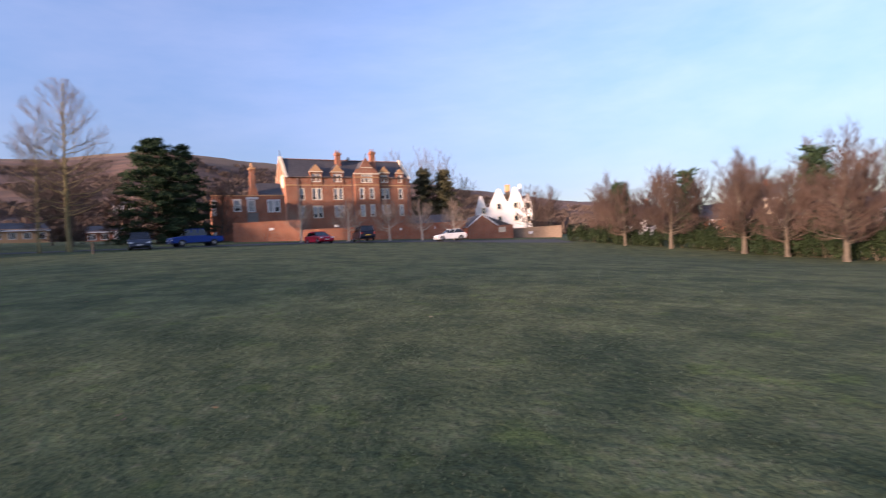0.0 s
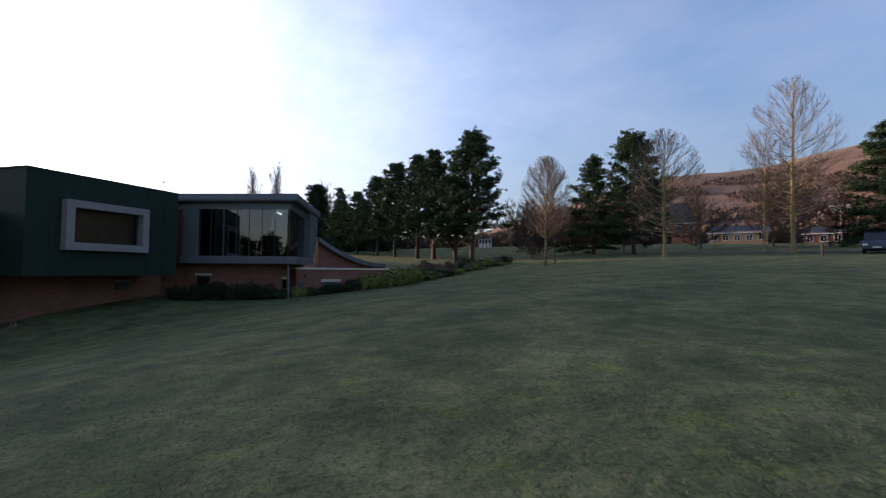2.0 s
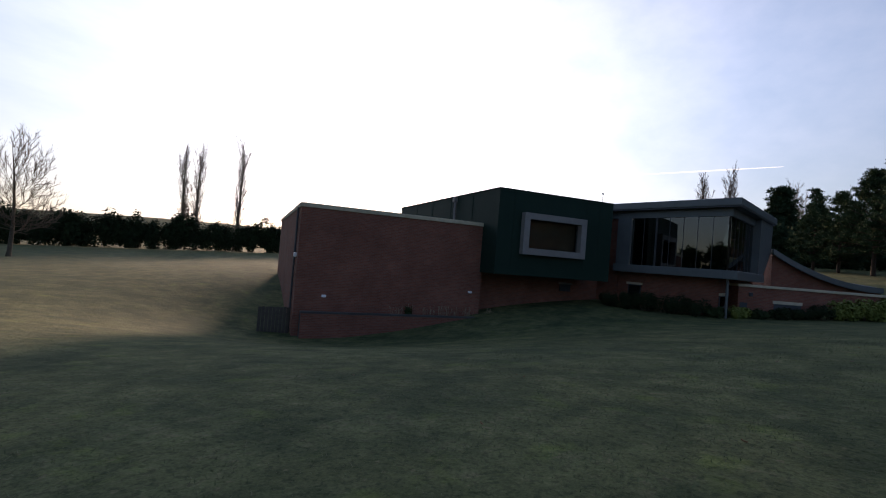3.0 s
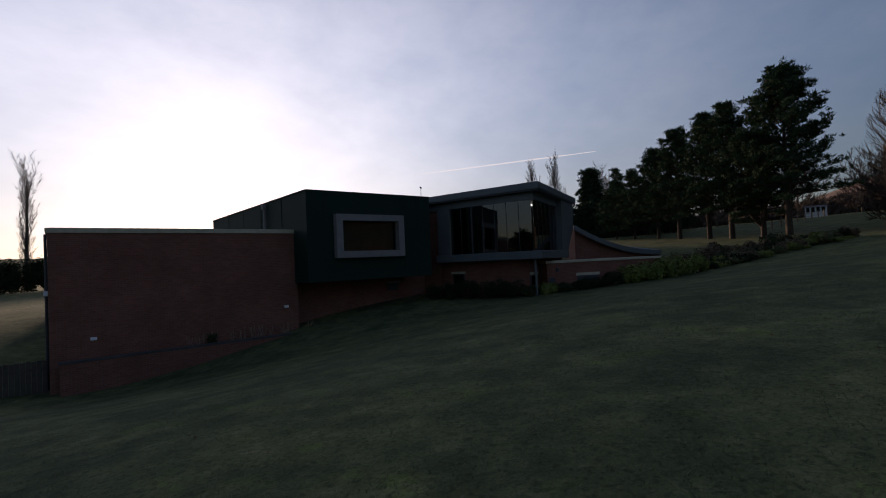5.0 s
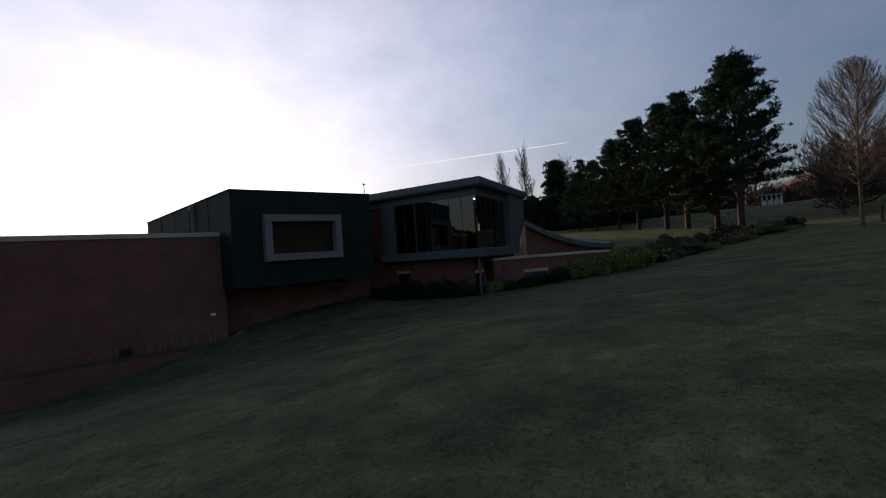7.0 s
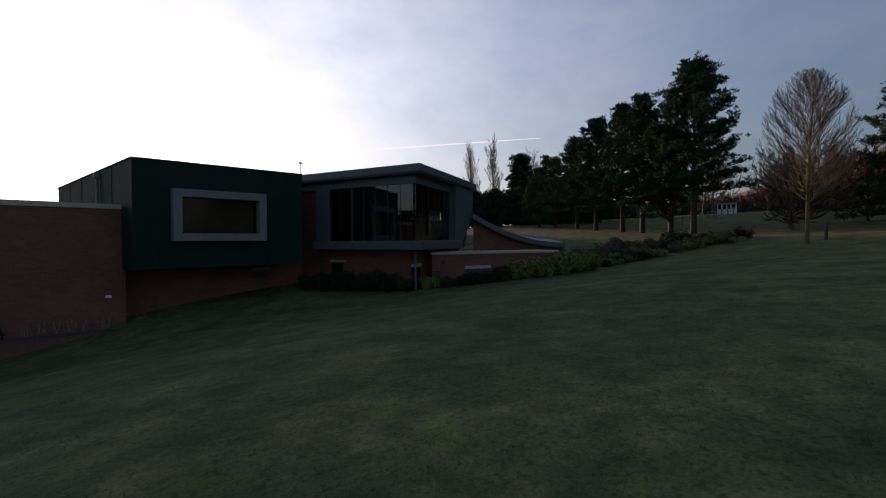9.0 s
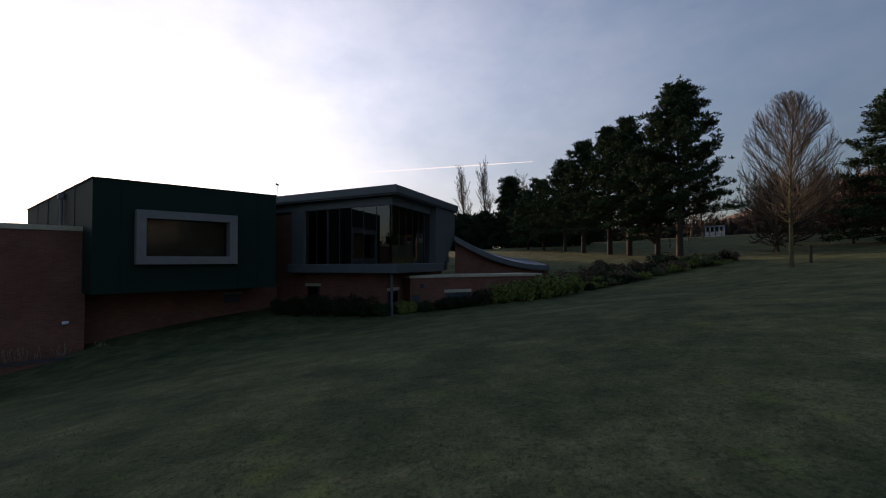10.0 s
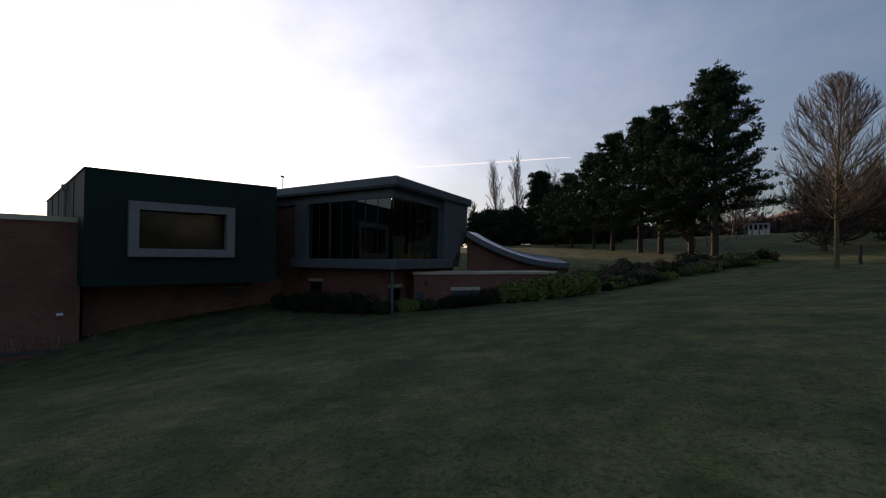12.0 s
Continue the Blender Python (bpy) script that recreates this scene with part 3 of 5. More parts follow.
    for z in (-2.9, -1.9):
        part("rail", box(-1.5, -0.06, 0.65, 0.70, z, z + 0.08), FENCE_WOOD, fence)
    path = thing("service_path", pose(-19.12, -14.52, 0, 0, 0, U), "dark paved path round the end of the brick wing", "path", "", "structure")
    part("paving", box(-2.0, 0.0, 0.5, 16, -4, -2.95), PAVING, path)


library()


# ---- trees ----
def tube(verts, faces, points, radii, sides):
    """A tapered tube along points."""
    start = len(verts)
    up = Vector((0.13, 0.27, 0.95))
    for k, (p, r) in enumerate(zip(points, radii)):
        d = (points[min(k + 1, len(points) - 1)] - points[max(k - 1, 0)]).normalized()
        a = d.cross(up if abs(d.dot(up)) < 0.95 else Vector((1, 0, 0))).normalized()
        b = d.cross(a)
        for s in range(sides):
            t = 2 * math.pi * s / sides
            q = p + a * (r * math.cos(t)) + b * (r * math.sin(t))
            verts.append((q.x, q.y, q.z))
    for k in range(len(points) - 1):
        for s in range(sides):
            i, j = start + k * sides + s, start + k * sides + (s + 1) % sides
            faces.append((i, j, j + sides, i + sides))


def grow(rng, p, d, length, steps, wander, lift):
    """Points of a branch that wanders and bends by lift (up or down)."""
    out, d = [p.copy()], d.normalized()
    for _ in range(steps):
        d = (d + Vector((rng.gauss(0, wander), rng.gauss(0, wander), rng.gauss(0, wander) + lift))).normalized()
        p = p + d * (length / steps)
        out.append(p.copy())
    return out


def along(points, s):
    s *= len(points) - 1
    k = min(int(s), len(points) - 2)
    return points[k].lerp(points[k + 1], s - k), (points[k + 1] - points[k]).normalized()


def side_way(rng, d, slant):
    """A direction that leaves d by slant degrees."""
    a = d.orthogonal().normalized()
    a.rotate(Matrix.Rotation(rng.uniform(0, 2 * math.pi), 3, d))
    return (d * math.cos(radians(slant)) + a * math.sin(radians(slant))).normalized()


def bare_tree(name, x, y, height, radius, seed, label, clear=0.2, limbs=30, slant=(70, 25), reach=None, twigs=(9, 8), lift=0.10, bark=BARK, twig=TWIG, tilt=0.0, group="", girth=0.016, rise=0.62, thick=1.0, spread=1.0):
    rng = random.Random(seed)
    tree = thing(name, pose(x, y, level(x, y) - 0.05, 0, 0, rng.uniform(0, 360)), label, "tree", group)
    trunk = grow(rng, Vector((0, 0, 0)), Vector((tilt, 0, 1)), height * 0.86, 14, 0.025, 0.03)
    base = height * girth
    v, f = [], []
    tube(v, f, trunk, [base * (1 - k / 14.5) ** 0.9 * (1.35 if k == 0 else 1) + 0.012 for k in range(15)], 8)
    link("trunk", v, f, bark, tree, "", True)
    v, f, tv, tf = [], [], [], []
    shape = reach or (lambda s: math.sin(math.pi * min(1, (0.12 + 0.88 * s)) ** 0.85))
    for k in range(limbs):
        s = ((k + rng.random()) / limbs) ** 1.15
        at, d = along(trunk, min(0.97, clear + (0.98 - clear) * s * rise))
        q, turn = (clear + 0.06 + (0.94 - clear) * s) * height, rng.uniform(0, 2 * math.pi)
        reach_here = radius * max(0.06, shape(s)) * rng.uniform(0.7, 1.06)
        goal = Vector((reach_here * math.cos(turn) + at.x, reach_here * math.sin(turn) + at.y, max(q, at.z + 0.1)))
        size = (goal - at).length
        way = (goal - at).normalized() - Vector((0, 0, lift * 2.2))
        limb = grow(rng, at, way, size, 7, 0.07, lift * 0.62)
        r = base * (1 - clear - (1 - clear) * s * 0.92) * 0.20 + 0.009
        tube(v, f, limb, [r * (1 - j / 7.6) + 0.004 for j in range(8)], 5)
        subs = max(3, round(twigs[0] * min(1.2, size / (radius * 0.95))))
        for j in range(subs):
            u = 0.18 + 0.8 * (j + rng.random()) / subs
            at2, d2 = along(limb, u)
            sub = grow(rng, at2, side_way(rng, d2, rng.uniform(25, 55) * spread), size * (1.05 - 0.75 * u) * rng.uniform(0.25, 0.5) + 0.15, 4, 0.08, 0.05 + lift * 0.9)
            tube(tv, tf, sub, [(0.016 * (1 - q / 5.2) + 0.004) * thick for q in range(5)], 3)
            for _ in range(twigs[1]):
                at3, d3 = along(sub, rng.uniform(0.15, 1))
                end = at3 + (side_way(rng, d3, rng.uniform(12, 45)) + Vector((0, 0, 0.18 + lift))) * rng.uniform(0.25, 0.7) * (0.5 + size * 0.12)
                tube(tv, tf, [at3, end], [(0.005 + height * 0.0002) * thick, (0.0025 + height * 0.0001) * thick], 3)
    link("bough", v, f, bark, tree, "", True)
    link("crown", tv, tf, twig, tree, "fine bare twigs")
    return tree


def egg_crown(s, belly=0.38):
    """Outline of an egg-shaped crown: share of its widest reach at share s of its height."""
    return 0.45 + 0.55 * math.sin(math.pi / 2 * s / belly) if s < belly else math.sqrt(max(0.0, 1 - ((s - belly) / (1 - belly)) ** 2))


def lime(name, x, y, height, radius, seed, label, clear=0.24, limbs=80, outline=egg_crown, bark=MOSSY, twig=TWIG, girth=0.0105, twigs=(12, 6), thick=1.0, steep=(22, 66)):
    """A bare tree with one straight stem, upswept limbs and fine twigs that end on an even crown outline."""
    rng = random.Random(seed)
    tree = thing(name, pose(x, y, level(x, y) - 0.05, 0, 0, rng.uniform(0, 360)), label, "tree")
    trunk = grow(rng, Vector((0, 0, 0)), Vector((0, 0, 1)), height * 0.97, 16, 0.012, 0.05)
    v, f = [], []
    tube(v, f, trunk, [height * girth * (1.4 if k == 0 else 1) * (1 - k / 16.5) ** 0.9 + 0.008 for k in range(17)], 8)
    link("trunk", v, f, bark, tree, "", True)
    low = clear * height * 0.88
    def room(p):
        """How far inside the crown p lies: 1 on its outline."""
        s = (p.z - low) / (height - low)
        return math.hypot(p.x, p.y) / max(0.05, radius * outline(min(1, max(0, s)))) if s < 1 else 9
    def cut(start, way, size):
        while size > 0.08 and room(start + way * size) > 1:
            size *= 0.86
        return size
    v, f, tv, tf = [], [], [], []
    for k in range(limbs):
        s = (k + rng.random()) / limbs
        at, _ = along(trunk, min(0.97, clear + (0.95 - clear) * s ** 1.1))
        turn, rise = k * 2.4 + rng.uniform(-0.4, 0.4), radians(steep[0] + (steep[1] - steep[0]) * s + rng.gauss(0, 6))
        way = Vector((math.cos(turn) * math.cos(rise), math.sin(turn) * math.cos(rise), math.sin(rise)))
        size = cut(at, way, radius * 2.2) * rng.uniform(0.86, 1.0)
        end = at + way * size
        bend = at.lerp(end, 0.5) - Vector((0, 0, size * 0.10))
        limb = []
        for j in range(8):
            u = j / 7
            limb.append(at * (1 - u) ** 2 + bend * 2 * u * (1 - u) + end * u * u + Vector((rng.gauss(0, 0.012), rng.gauss(0, 0.012), rng.gauss(0, 0.012))) * size * (0 if j == 0 else 1))
        r = height * girth * 0.30 * (1 - 0.75 * s) * min(1, 0.4 + size / radius)
        tube(v, f, limb, [r * (1 - j / 7.5) + 0.004 for j in range(8)], 5)
        for j in range(max(3, round(twigs[0] * size / radius))):
            at2, d2 = along(limb, 0.15 + 0.85 * (j + rng.random()) / max(3, round(twigs[0] * size / radius)))
            way2 = (side_way(rng, d2, rng.uniform(18, 42)) + Vector((0, 0, 0.35))).normalized()
            size2 = cut(at2, way2, radius * rng.uniform(0.25, 0.6))
            sub = grow(rng, at2, way2, size2, 4, 0.05, 0.04)
            tube(tv, tf, sub, [(0.010 * (1 - q / 5) + 0.003) * thick for q in range(5)], 3)
            for _ in range(twigs[1]):
                at3, d3 = along(sub, rng.uniform(0.1, 1))
                way3 = (side_way(rng, d3, rng.uniform(12, 38)) + Vector((0, 0, 0.25))).normalized()
                size3 = min(cut(at3, way3, radius * 0.28), radius * rng.uniform(0.08, 0.28)) + 0.04
                tube(tv, tf, [at3, at3 + way3 * size3], [0.0055 * thick, 0.003 * thick], 3)
    link("bough", v, f, bark, tree, "", True)
    link("crown", tv, tf, twig, tree, "fine bare twigs")
    return tree


def tuft(verts, faces, rng, c, size, count, lift=0.5, flat=1.0, width=0.12):
    """A spray of needles or leaves round c, as thin blades."""
    for _ in range(count):
        d = Vector((rng.gauss(0, 1), rng.gauss(0, 1), rng.gauss(0, 1) * flat + lift)).normalized()
        w = d.orthogonal().normalized() * size * width
        w.rotate(Matrix.Rotation(rng.uniform(0, 6.28), 3, d))
        o = c + Vector((rng.gauss(0, 0.25), rng.gauss(0, 0.25), rng.gauss(0, 0.2) * flat)) * size
        tip, mid = o + d * size * rng.uniform(0.6, 1.1), o + d * size * 0.4
        i = len(verts)
        verts.extend(((o - w * 0.3)[:], (mid + w)[:], tip[:], (mid - w)[:]))
        faces.append((i, i + 1, i + 2, i + 3))


def conifer(name, x, y, height, radius, seed, label, clear=0.3, limbs=50, shape=None, droop=-0.02, tufts=8, size=0.6, needles=NEEDLES, bark=PINE_BARK, blades=20, slant=(88, 50), group="", fork=False, lean=0.0, whorls=0, width=0.12, even=0.55, candle=0.55):
    rng = random.Random(seed)
    tree = thing(name, pose(x, y, level(x, y) - 0.05, 0, 0, rng.uniform(0, 360)), label, "tree", group)
    v, f, nv, nf = [], [], [], []
    trunk = grow(rng, Vector((0, 0, 0)), Vector((lean, 0, 1)), height * 0.96, 12, 0.002, 0.03)
    tube(v, f, trunk, [height * 0.019 * (1 - k / 12.6) + 0.02 for k in range(13)], 9)
    stems = [trunk]
    if fork:
        for k in range(3):
            at, d = along(trunk, 0.08 + 0.05 * k)
            stem = grow(rng, at, side_way(rng, Vector((0, 0, 1)), 38), height * 0.55, 9, 0.05, 0.12)
            tube(v, f, stem, [height * 0.012 * (1 - q / 9.8) + 0.02 for q in range(10)], 7)
            stems.append(stem)
    link("trunk", v, f, bark, tree, "", True)
    v, f = [], []
    shape = shape or (lambda s: (1 - s) ** 0.62 * min(1, 0.7 + s * 1.6))
    for k in range(limbs):
        s = (k + rng.random()) / limbs
        if whorls:
            s = min(0.999, (math.floor(s * whorls) + 0.3 * rng.random()) / whorls)
        stem = stems[k % len(stems)] if len(stems) > 1 else trunk
        at, d = along(stem, min(0.995, clear + (1 - clear) * s))
        steep, turn = radians(slant[0] + (slant[1] - slant[0]) * s + rng.gauss(0, 8)), k * 2.4 + rng.uniform(-0.5, 0.5)
        way = Vector((math.sin(steep) * math.cos(turn), math.sin(steep) * math.sin(turn), math.cos(steep)))
        reach = max(0.25, radius * shape(s) * rng.uniform(even, 1.1))
        limb = grow(rng, at, way, reach, 5, 0.08, droop)
        tube(v, f, limb, [height * 0.005 * (1 - s * 0.6) * (1 - j / 5.6) + 0.008 for j in range(6)], 4)
        for j in range(max(2, round(tufts * (0.35 + 0.65 * reach / radius)))):
            at2, d2 = along(limb, 0.2 + 0.8 * math.sqrt(rng.random()))
            off = Vector((rng.gauss(0, 0.5), rng.gauss(0, 0.5), abs(rng.gauss(0, 0.22)))) * size * 1.6
            tuft(nv, nf, rng, at2 + off, size * rng.uniform(0.7, 1.25), blades, candle, 0.7, width)
    for _ in range(6):
        tuft(nv, nf, rng, trunk[-1] + Vector((rng.gauss(0, .2), rng.gauss(0, .2), rng.uniform(-0.6, 0.1))) * size, size, blades, 1.0, 1.0, width)
    link("bough", v, f, bark, tree, "", True)
    link("foliage", nv, nf, needles, tree, "dark green needles")
    return tree


def leafy(name, x, y, z, sx, sy, sz, seed, label, leaf, size=0.09, count=1500, turn=0.0, category="shrub", group="", kind="", lumps=7):
    """A shrub: short stems under a crown of single leaves gathered in uneven lumps."""
    rng = random.Random(seed)
    bush = thing(name, pose(x, y, z, 0, 0, turn), label, category, group, kind)
    v, f, sv, sf = [], [], [], []
    knots = []
    for _ in range(lumps):
        a, b = rng.uniform(0, 6.28), math.sqrt(rng.random()) * 0.75
        knots.append((Vector((sx * b * math.cos(a), sy * b * math.sin(a), sz * rng.uniform(0.3, 0.68))), rng.uniform(0.3, 0.5)))
    for c, r in knots:
        tube(sv, sf, grow(rng, Vector((c.x * 0.3, c.y * 0.3, -0.15)), c - Vector((c.x * 0.3, c.y * 0.3, 0)), c.length, 4, 0.08, 0.0), [0.025, 0.02, 0.016, 0.012, 0.008], 4)
    for _ in range(count):
        c, r = rng.choice(knots)
        d = Vector((rng.gauss(0, 1), rng.gauss(0, 1), rng.gauss(0, 1))).normalized()
        p = c + Vector((d.x * sx, d.y * sy, d.z * sz)) * r * rng.uniform(0.55, 1.06)
        if p.z < -0.05:
            p.z = rng.uniform(0, 0.2)
        n = (d + Vector((rng.gauss(0, .5), rng.gauss(0, .5), rng.gauss(0, .5) + 0.4))).normalized()
        a = n.orthogonal().normalized()
        a.rotate(Matrix.Rotation(rng.uniform(0, 6.28), 3, n))
        b, s = n.cross(a), size * rng.uniform(0.6, 1.4)
        i = len(v)
        v.extend(((p - a * s)[:], (p - b * s * 0.45 + n * s * 0.1)[:], (p + a * s)[:], (p + b * s * 0.45 + n * s * 0.1)[:]))
        f.append((i, i + 1, i + 2, i + 3))
    link("stem", sv, sf, BARK, bush)
    link("foliage", v, f, leaf, bush)
    return bush


def plant_trees():
    # row of pines beyond the shrubs
    pine = "tall dark green pine with layered ragged boughs"
    dome = lambda s: (1 - s) ** 0.40 * min(1, 0.85 + 0.4 * s)
    conifer("pine_tree", -48.5, 24.2, 13.9, 4.7, 11, pine + " and an open crown", 0.26, 150, dome, 0.03, 21, 0.36, group="row of pines", blades=18, width=0.10, whorls=13, slant=(90, 24), even=0.75, candle=1.0)
    conifer("pine_tree", -51.6, 23.6, 12.2, 3.4, 12, "dark multi-stemmed pine in the row", 0.16, 110, dome, 0.02, 21, 0.36, blades=17, width=0.10, whorls=13, fork=True, group="row of pines", even=0.7, candle=1.0, slant=(88, 26))
    for x, y, h, r, seed in ((-54.5, 22.1, 13.3, 3.9, 13), (-57.8, 21.2, 13.1, 3.9, 14), (-62.3, 19.6, 12.5, 4.2, 15), (-66.6, 18.4, 10.8, 4.2, 16)):
        conifer("pine_tree", x, y, h, r, seed, pine, 0.24, 110, lambda s: (1 - s) ** 0.5, 0.03, 20, 0.36, blades=17, width=0.10, whorls=13, group="row of pines", slant=(90, 24), even=0.65, candle=1.0)
    conifer("pine_tree", -71.0, 16.5, 9.2, 3.6, 17, "smaller spreading dark pine", 0.12, 60, None, -0.02, 18, 0.42, blades=15, group="row of pines")
    conifer("pine_tree", -75.5, 15.0, 8.2, 3.4, 18, "smaller spreading dark pine", 0.1, 60, None, -0.02, 18, 0.42, blades=15, group="row of pines")
    cone = lambda s: (1 - s) ** 0.85
    conifer("fir_tree", -99.3, 14.6, 13.2, 3.6, 21, "dense conical dark fir", 0.05, 130, lambda s: (1 - s) ** 0.7, -0.05, 12, 0.8, DARK_NEEDLES, slant=(95, 60))
    conifer("fir_tree", -103.8, 20.0, 13.6, 2.6, 22, "slim spiky dark spruce", 0.25, 60, cone, -0.04, 6, 0.6, DARK_NEEDLES, slant=(95, 60))
    conifer("fir_tree", -105, 5.5, 6.8, 4.6, 23, "dense rounded dark conifer", 0.05, 70, None, -0.03, 8, 0.8, DARK_NEEDLES)
    conifer("fir_tree", -100, 24.5, 9.0, 3.8, 24, "dense rounded dark conifer", 0.05, 70, None, -0.03, 8, 0.8, DARK_NEEDLES)
    conifer("fir_tree", -92, 27, 8.0, 3.8, 26, "dense rounded dark conifer", 0.05, 70, None, -0.03, 8, 0.8, DARK_NEEDLES)
    for k, (x, y, h) in enumerate(((-97, -1.5, 6.2), (-96, 3.5, 6.6), (-94, 8.5, 6.8), (-92, 13, 7.2), (-88, 16, 6.8), (-84, 19, 7.0), (-95, 18.5, 8.4), (-80, 22.5, 6.6), (-102, 10, 8.0))):
        conifer("garden_conifer", x, y, h * 0.85, 2.8, 320 + k, "dense low dark conifer beyond the hall", 0.02, 60, None, -0.03, 10, 0.75, DARK_NEEDLES, width=0.15, group="conifers beyond the hall")
    # unseen belt at the back of the library, added to keep low sun off the lawn
    for k in range(8):
        conifer("unseen_conifer", -58 - 2.1 * k, -15 + 1.6 * k, 6.6 + (k % 3) * 0.3, 2.6, 300 + k, "unseen dark conifer added behind the library to shade the lawn", 0.04, 60, None, -0.03, 9, 0.7, DARK_NEEDLES, group="shelter belt")
    # unseen dark belt on the lawn's low side, added to darken the pavilion's reflections
    for k in range(13):
        conifer("unseen_conifer", -13 + 3.8 * k, -64 + 2.2 * k, 8.4 + (k * 7 % 5) * 0.55, 3.6, 340 + k, "unseen dark conifer below the lawn, added for the pavilion's reflections", 0.03, 50, None, -0.03, 7, 0.95, DARK_NEEDLES, width=0.16, group="belt below the lawn")
    # conifers behind the second bare tree
    conifer("pine_tree", -42.9, 41.8, 13.8, 4.8, 25, "broad dark pine behind a bare tree", 0.16, 130, dome, 0.02, 22, 0.38, blades=17, width=0.10, whorls=12, even=0.75, candle=1.0)
    conifer("pine_tree", -47.0, 39.6, 12.4, 4.6, 27, "dark blue-green pine behind a bare tree", 0.06, 110, cone, -0.02, 22, 0.38, blades=17, width=0.095, whorls=14)
    conifer("cedar_tree", -31.6, 69.6, 14.6, 6.0, 28, "broad dark cedar with feathery drooping boughs", 0.08, 150, lambda s: (1 - s) ** 0.5, -0.05, 24, 0.46, DARK_NEEDLES, blades=17, width=0.10, whorls=18, even=0.7)
    conifer("cedar_tree", -28.2, 70.6, 14.4, 5.0, 29, "dark cedar with a ragged top", 0.08, 120, lambda s: (1 - s) ** 0.7, -0.05, 22, 0.42, DARK_NEEDLES, blades=17, width=0.095, whorls=16)
    # bare trees on the lawn
    egg = lambda s: (math.sin(math.pi * min(1, 0.14 + 0.86 * s) ** 0.8)) ** 0.7
    lime("lime_tree", -32.6, 22.8, 8.7, 2.2, 31, "bare young lime with an egg-shaped crown of fine twigs")
    lime("lime_tree", -32.9, 35.6, 11.6, 3.6, 32, "bare lime with mossy upswept limbs on the lawn", 0.16, 60, egg_crown, LIT_BARK, TWIG, 0.015, (11, 6), 1.2, (15, 60))
    lime("lime_tree", -29.2, 47.3, 16.6, 4.6, 33, "tall bare tree with mossy limbs and fine twigs", 0.20, 60, lambda s: egg_crown(s, 0.28) ** 1.3, LIT_BARK, TWIG, 0.012, (11, 5), 1.2, (12, 58))
    lime("lime_tree", -31.2, 46.4, 12.0, 3.0, 36, "leaning bare lime beside the tall one", 0.22, 40, egg_crown, LIT_BARK, TWIG, 0.009, (10, 5), 1.2, (15, 58))
    bare_tree("bare_tree", -51.1, 61.5, 7.5, 2.2, 34, "small bare tree beside the drive", 0.2, 24, (60, 20), egg)
    # fastigiate poplars
    slim = lambda s: (1 - s) ** 0.4 * min(1, 0.35 + 1.6 * s)
    for x, y, h, r, seed in ((-179.5, 5.0, 31, 4.0, 41), (-179.5, 12.9, 33, 3.4, 42), (-168, -2, 16, 3.0, 48)):
        bare_tree("poplar_tree", x, y, h, r, seed, "slender bare poplar far beyond the pines", 0.12, 60, (20, 9), slim, (7, 6), 0.1, twig=DARK_TWIG, group="far poplars", rise=0.8, thick=2.6, spread=0.7)
    for x, y, h, r, seed in ((-86.0, -122.8, 29, 2.0, 43), (-89.0, -120.8, 30, 2.2, 44), (-97.2, -114.7, 33, 2.2, 45)):
        bare_tree("poplar_tree", x, y, h, r, seed, "slender bare poplar at the edge of the field", 0.1, 60, (20, 9), slim, (7, 6), 0.1, twig=DARK_TWIG, group="field poplars", rise=0.8, thick=2.0, spread=0.7)
    for x, y, h, r, seed in ((-30, -72, 16, 6.0, 46), (-80, -112, 13, 4.5, 47), (-109, 17.8, 15.5, 3.2, 49)):
        bare_tree("bare_tree", x, y, h, r, seed, "round-crowned bare tree far off", 0.2, 34, (60, 15), egg, thick=1.8)
    # bare brown trees between pines and conifers
    for x, y, h, r, seed in ((-47, 31, 6.2, 3.2, 51), (-53, 36, 6.6, 3.4, 52), (-49.5, 38.5, 6.8, 3.2, 54), (-57, 48, 8, 4, 55), (-64, 55, 8.5, 4, 56), (-45, 55, 8, 3.8, 57), (-38, 62, 8.5, 3.8, 58), (-34, 76, 9, 4, 60),
                             (-68, 44, 8.0, 4.0, 152), (-58, 42, 7.2, 3.8, 153), (-50, 47, 7.4, 3.6, 154), (-72, 52, 9.0, 4.2, 157), (-37, 70, 8.5, 3.6, 159), (-93, 45, 11, 5.0, 161), (-90, 54, 10, 5.0, 162), (-96, 38, 11, 5.0, 163), (-79, 52, 9, 4.4, 164), (-90, 33, 9, 4.6, 165), (-100, 50, 12, 5.5, 166), (-43, 66, 8, 3.6, 160)):
        bare_tree("bare_tree", x, y, h, r, seed, "bare brown broad-crowned tree", 0.08, 36, (68, 20), egg, (7, 7), 0.08, BARK, WOOD_TWIG, group="bare brown trees", thick=2.6)
    bare_tree("bare_tree", -25.0, 75, 9.4, 2.6, 59, "reddish-brown bare tree beside the old building", 0.12, 40, (60, 18), egg, (9, 9), 0.06, BARK, RED_TWIG)
    # pollarded trees along the car park wall
    for x, y, seed in ((-10.9, 62.5, 61), (-5.0, 63.6, 62), (0.4, 64.2, 63), (4.8, 64.6, 64), (9.2, 64.8, 65)):
        bare_tree("pollard_tree", x, y, 5.6, 2.3, seed, "pale-barked pollarded tree beside the car park", 0.27, 26, (58, 14), egg, (9, 9), 0.12, STONE_BARK, PALE_TWIG, group="pollards by the wall", girth=0.028)
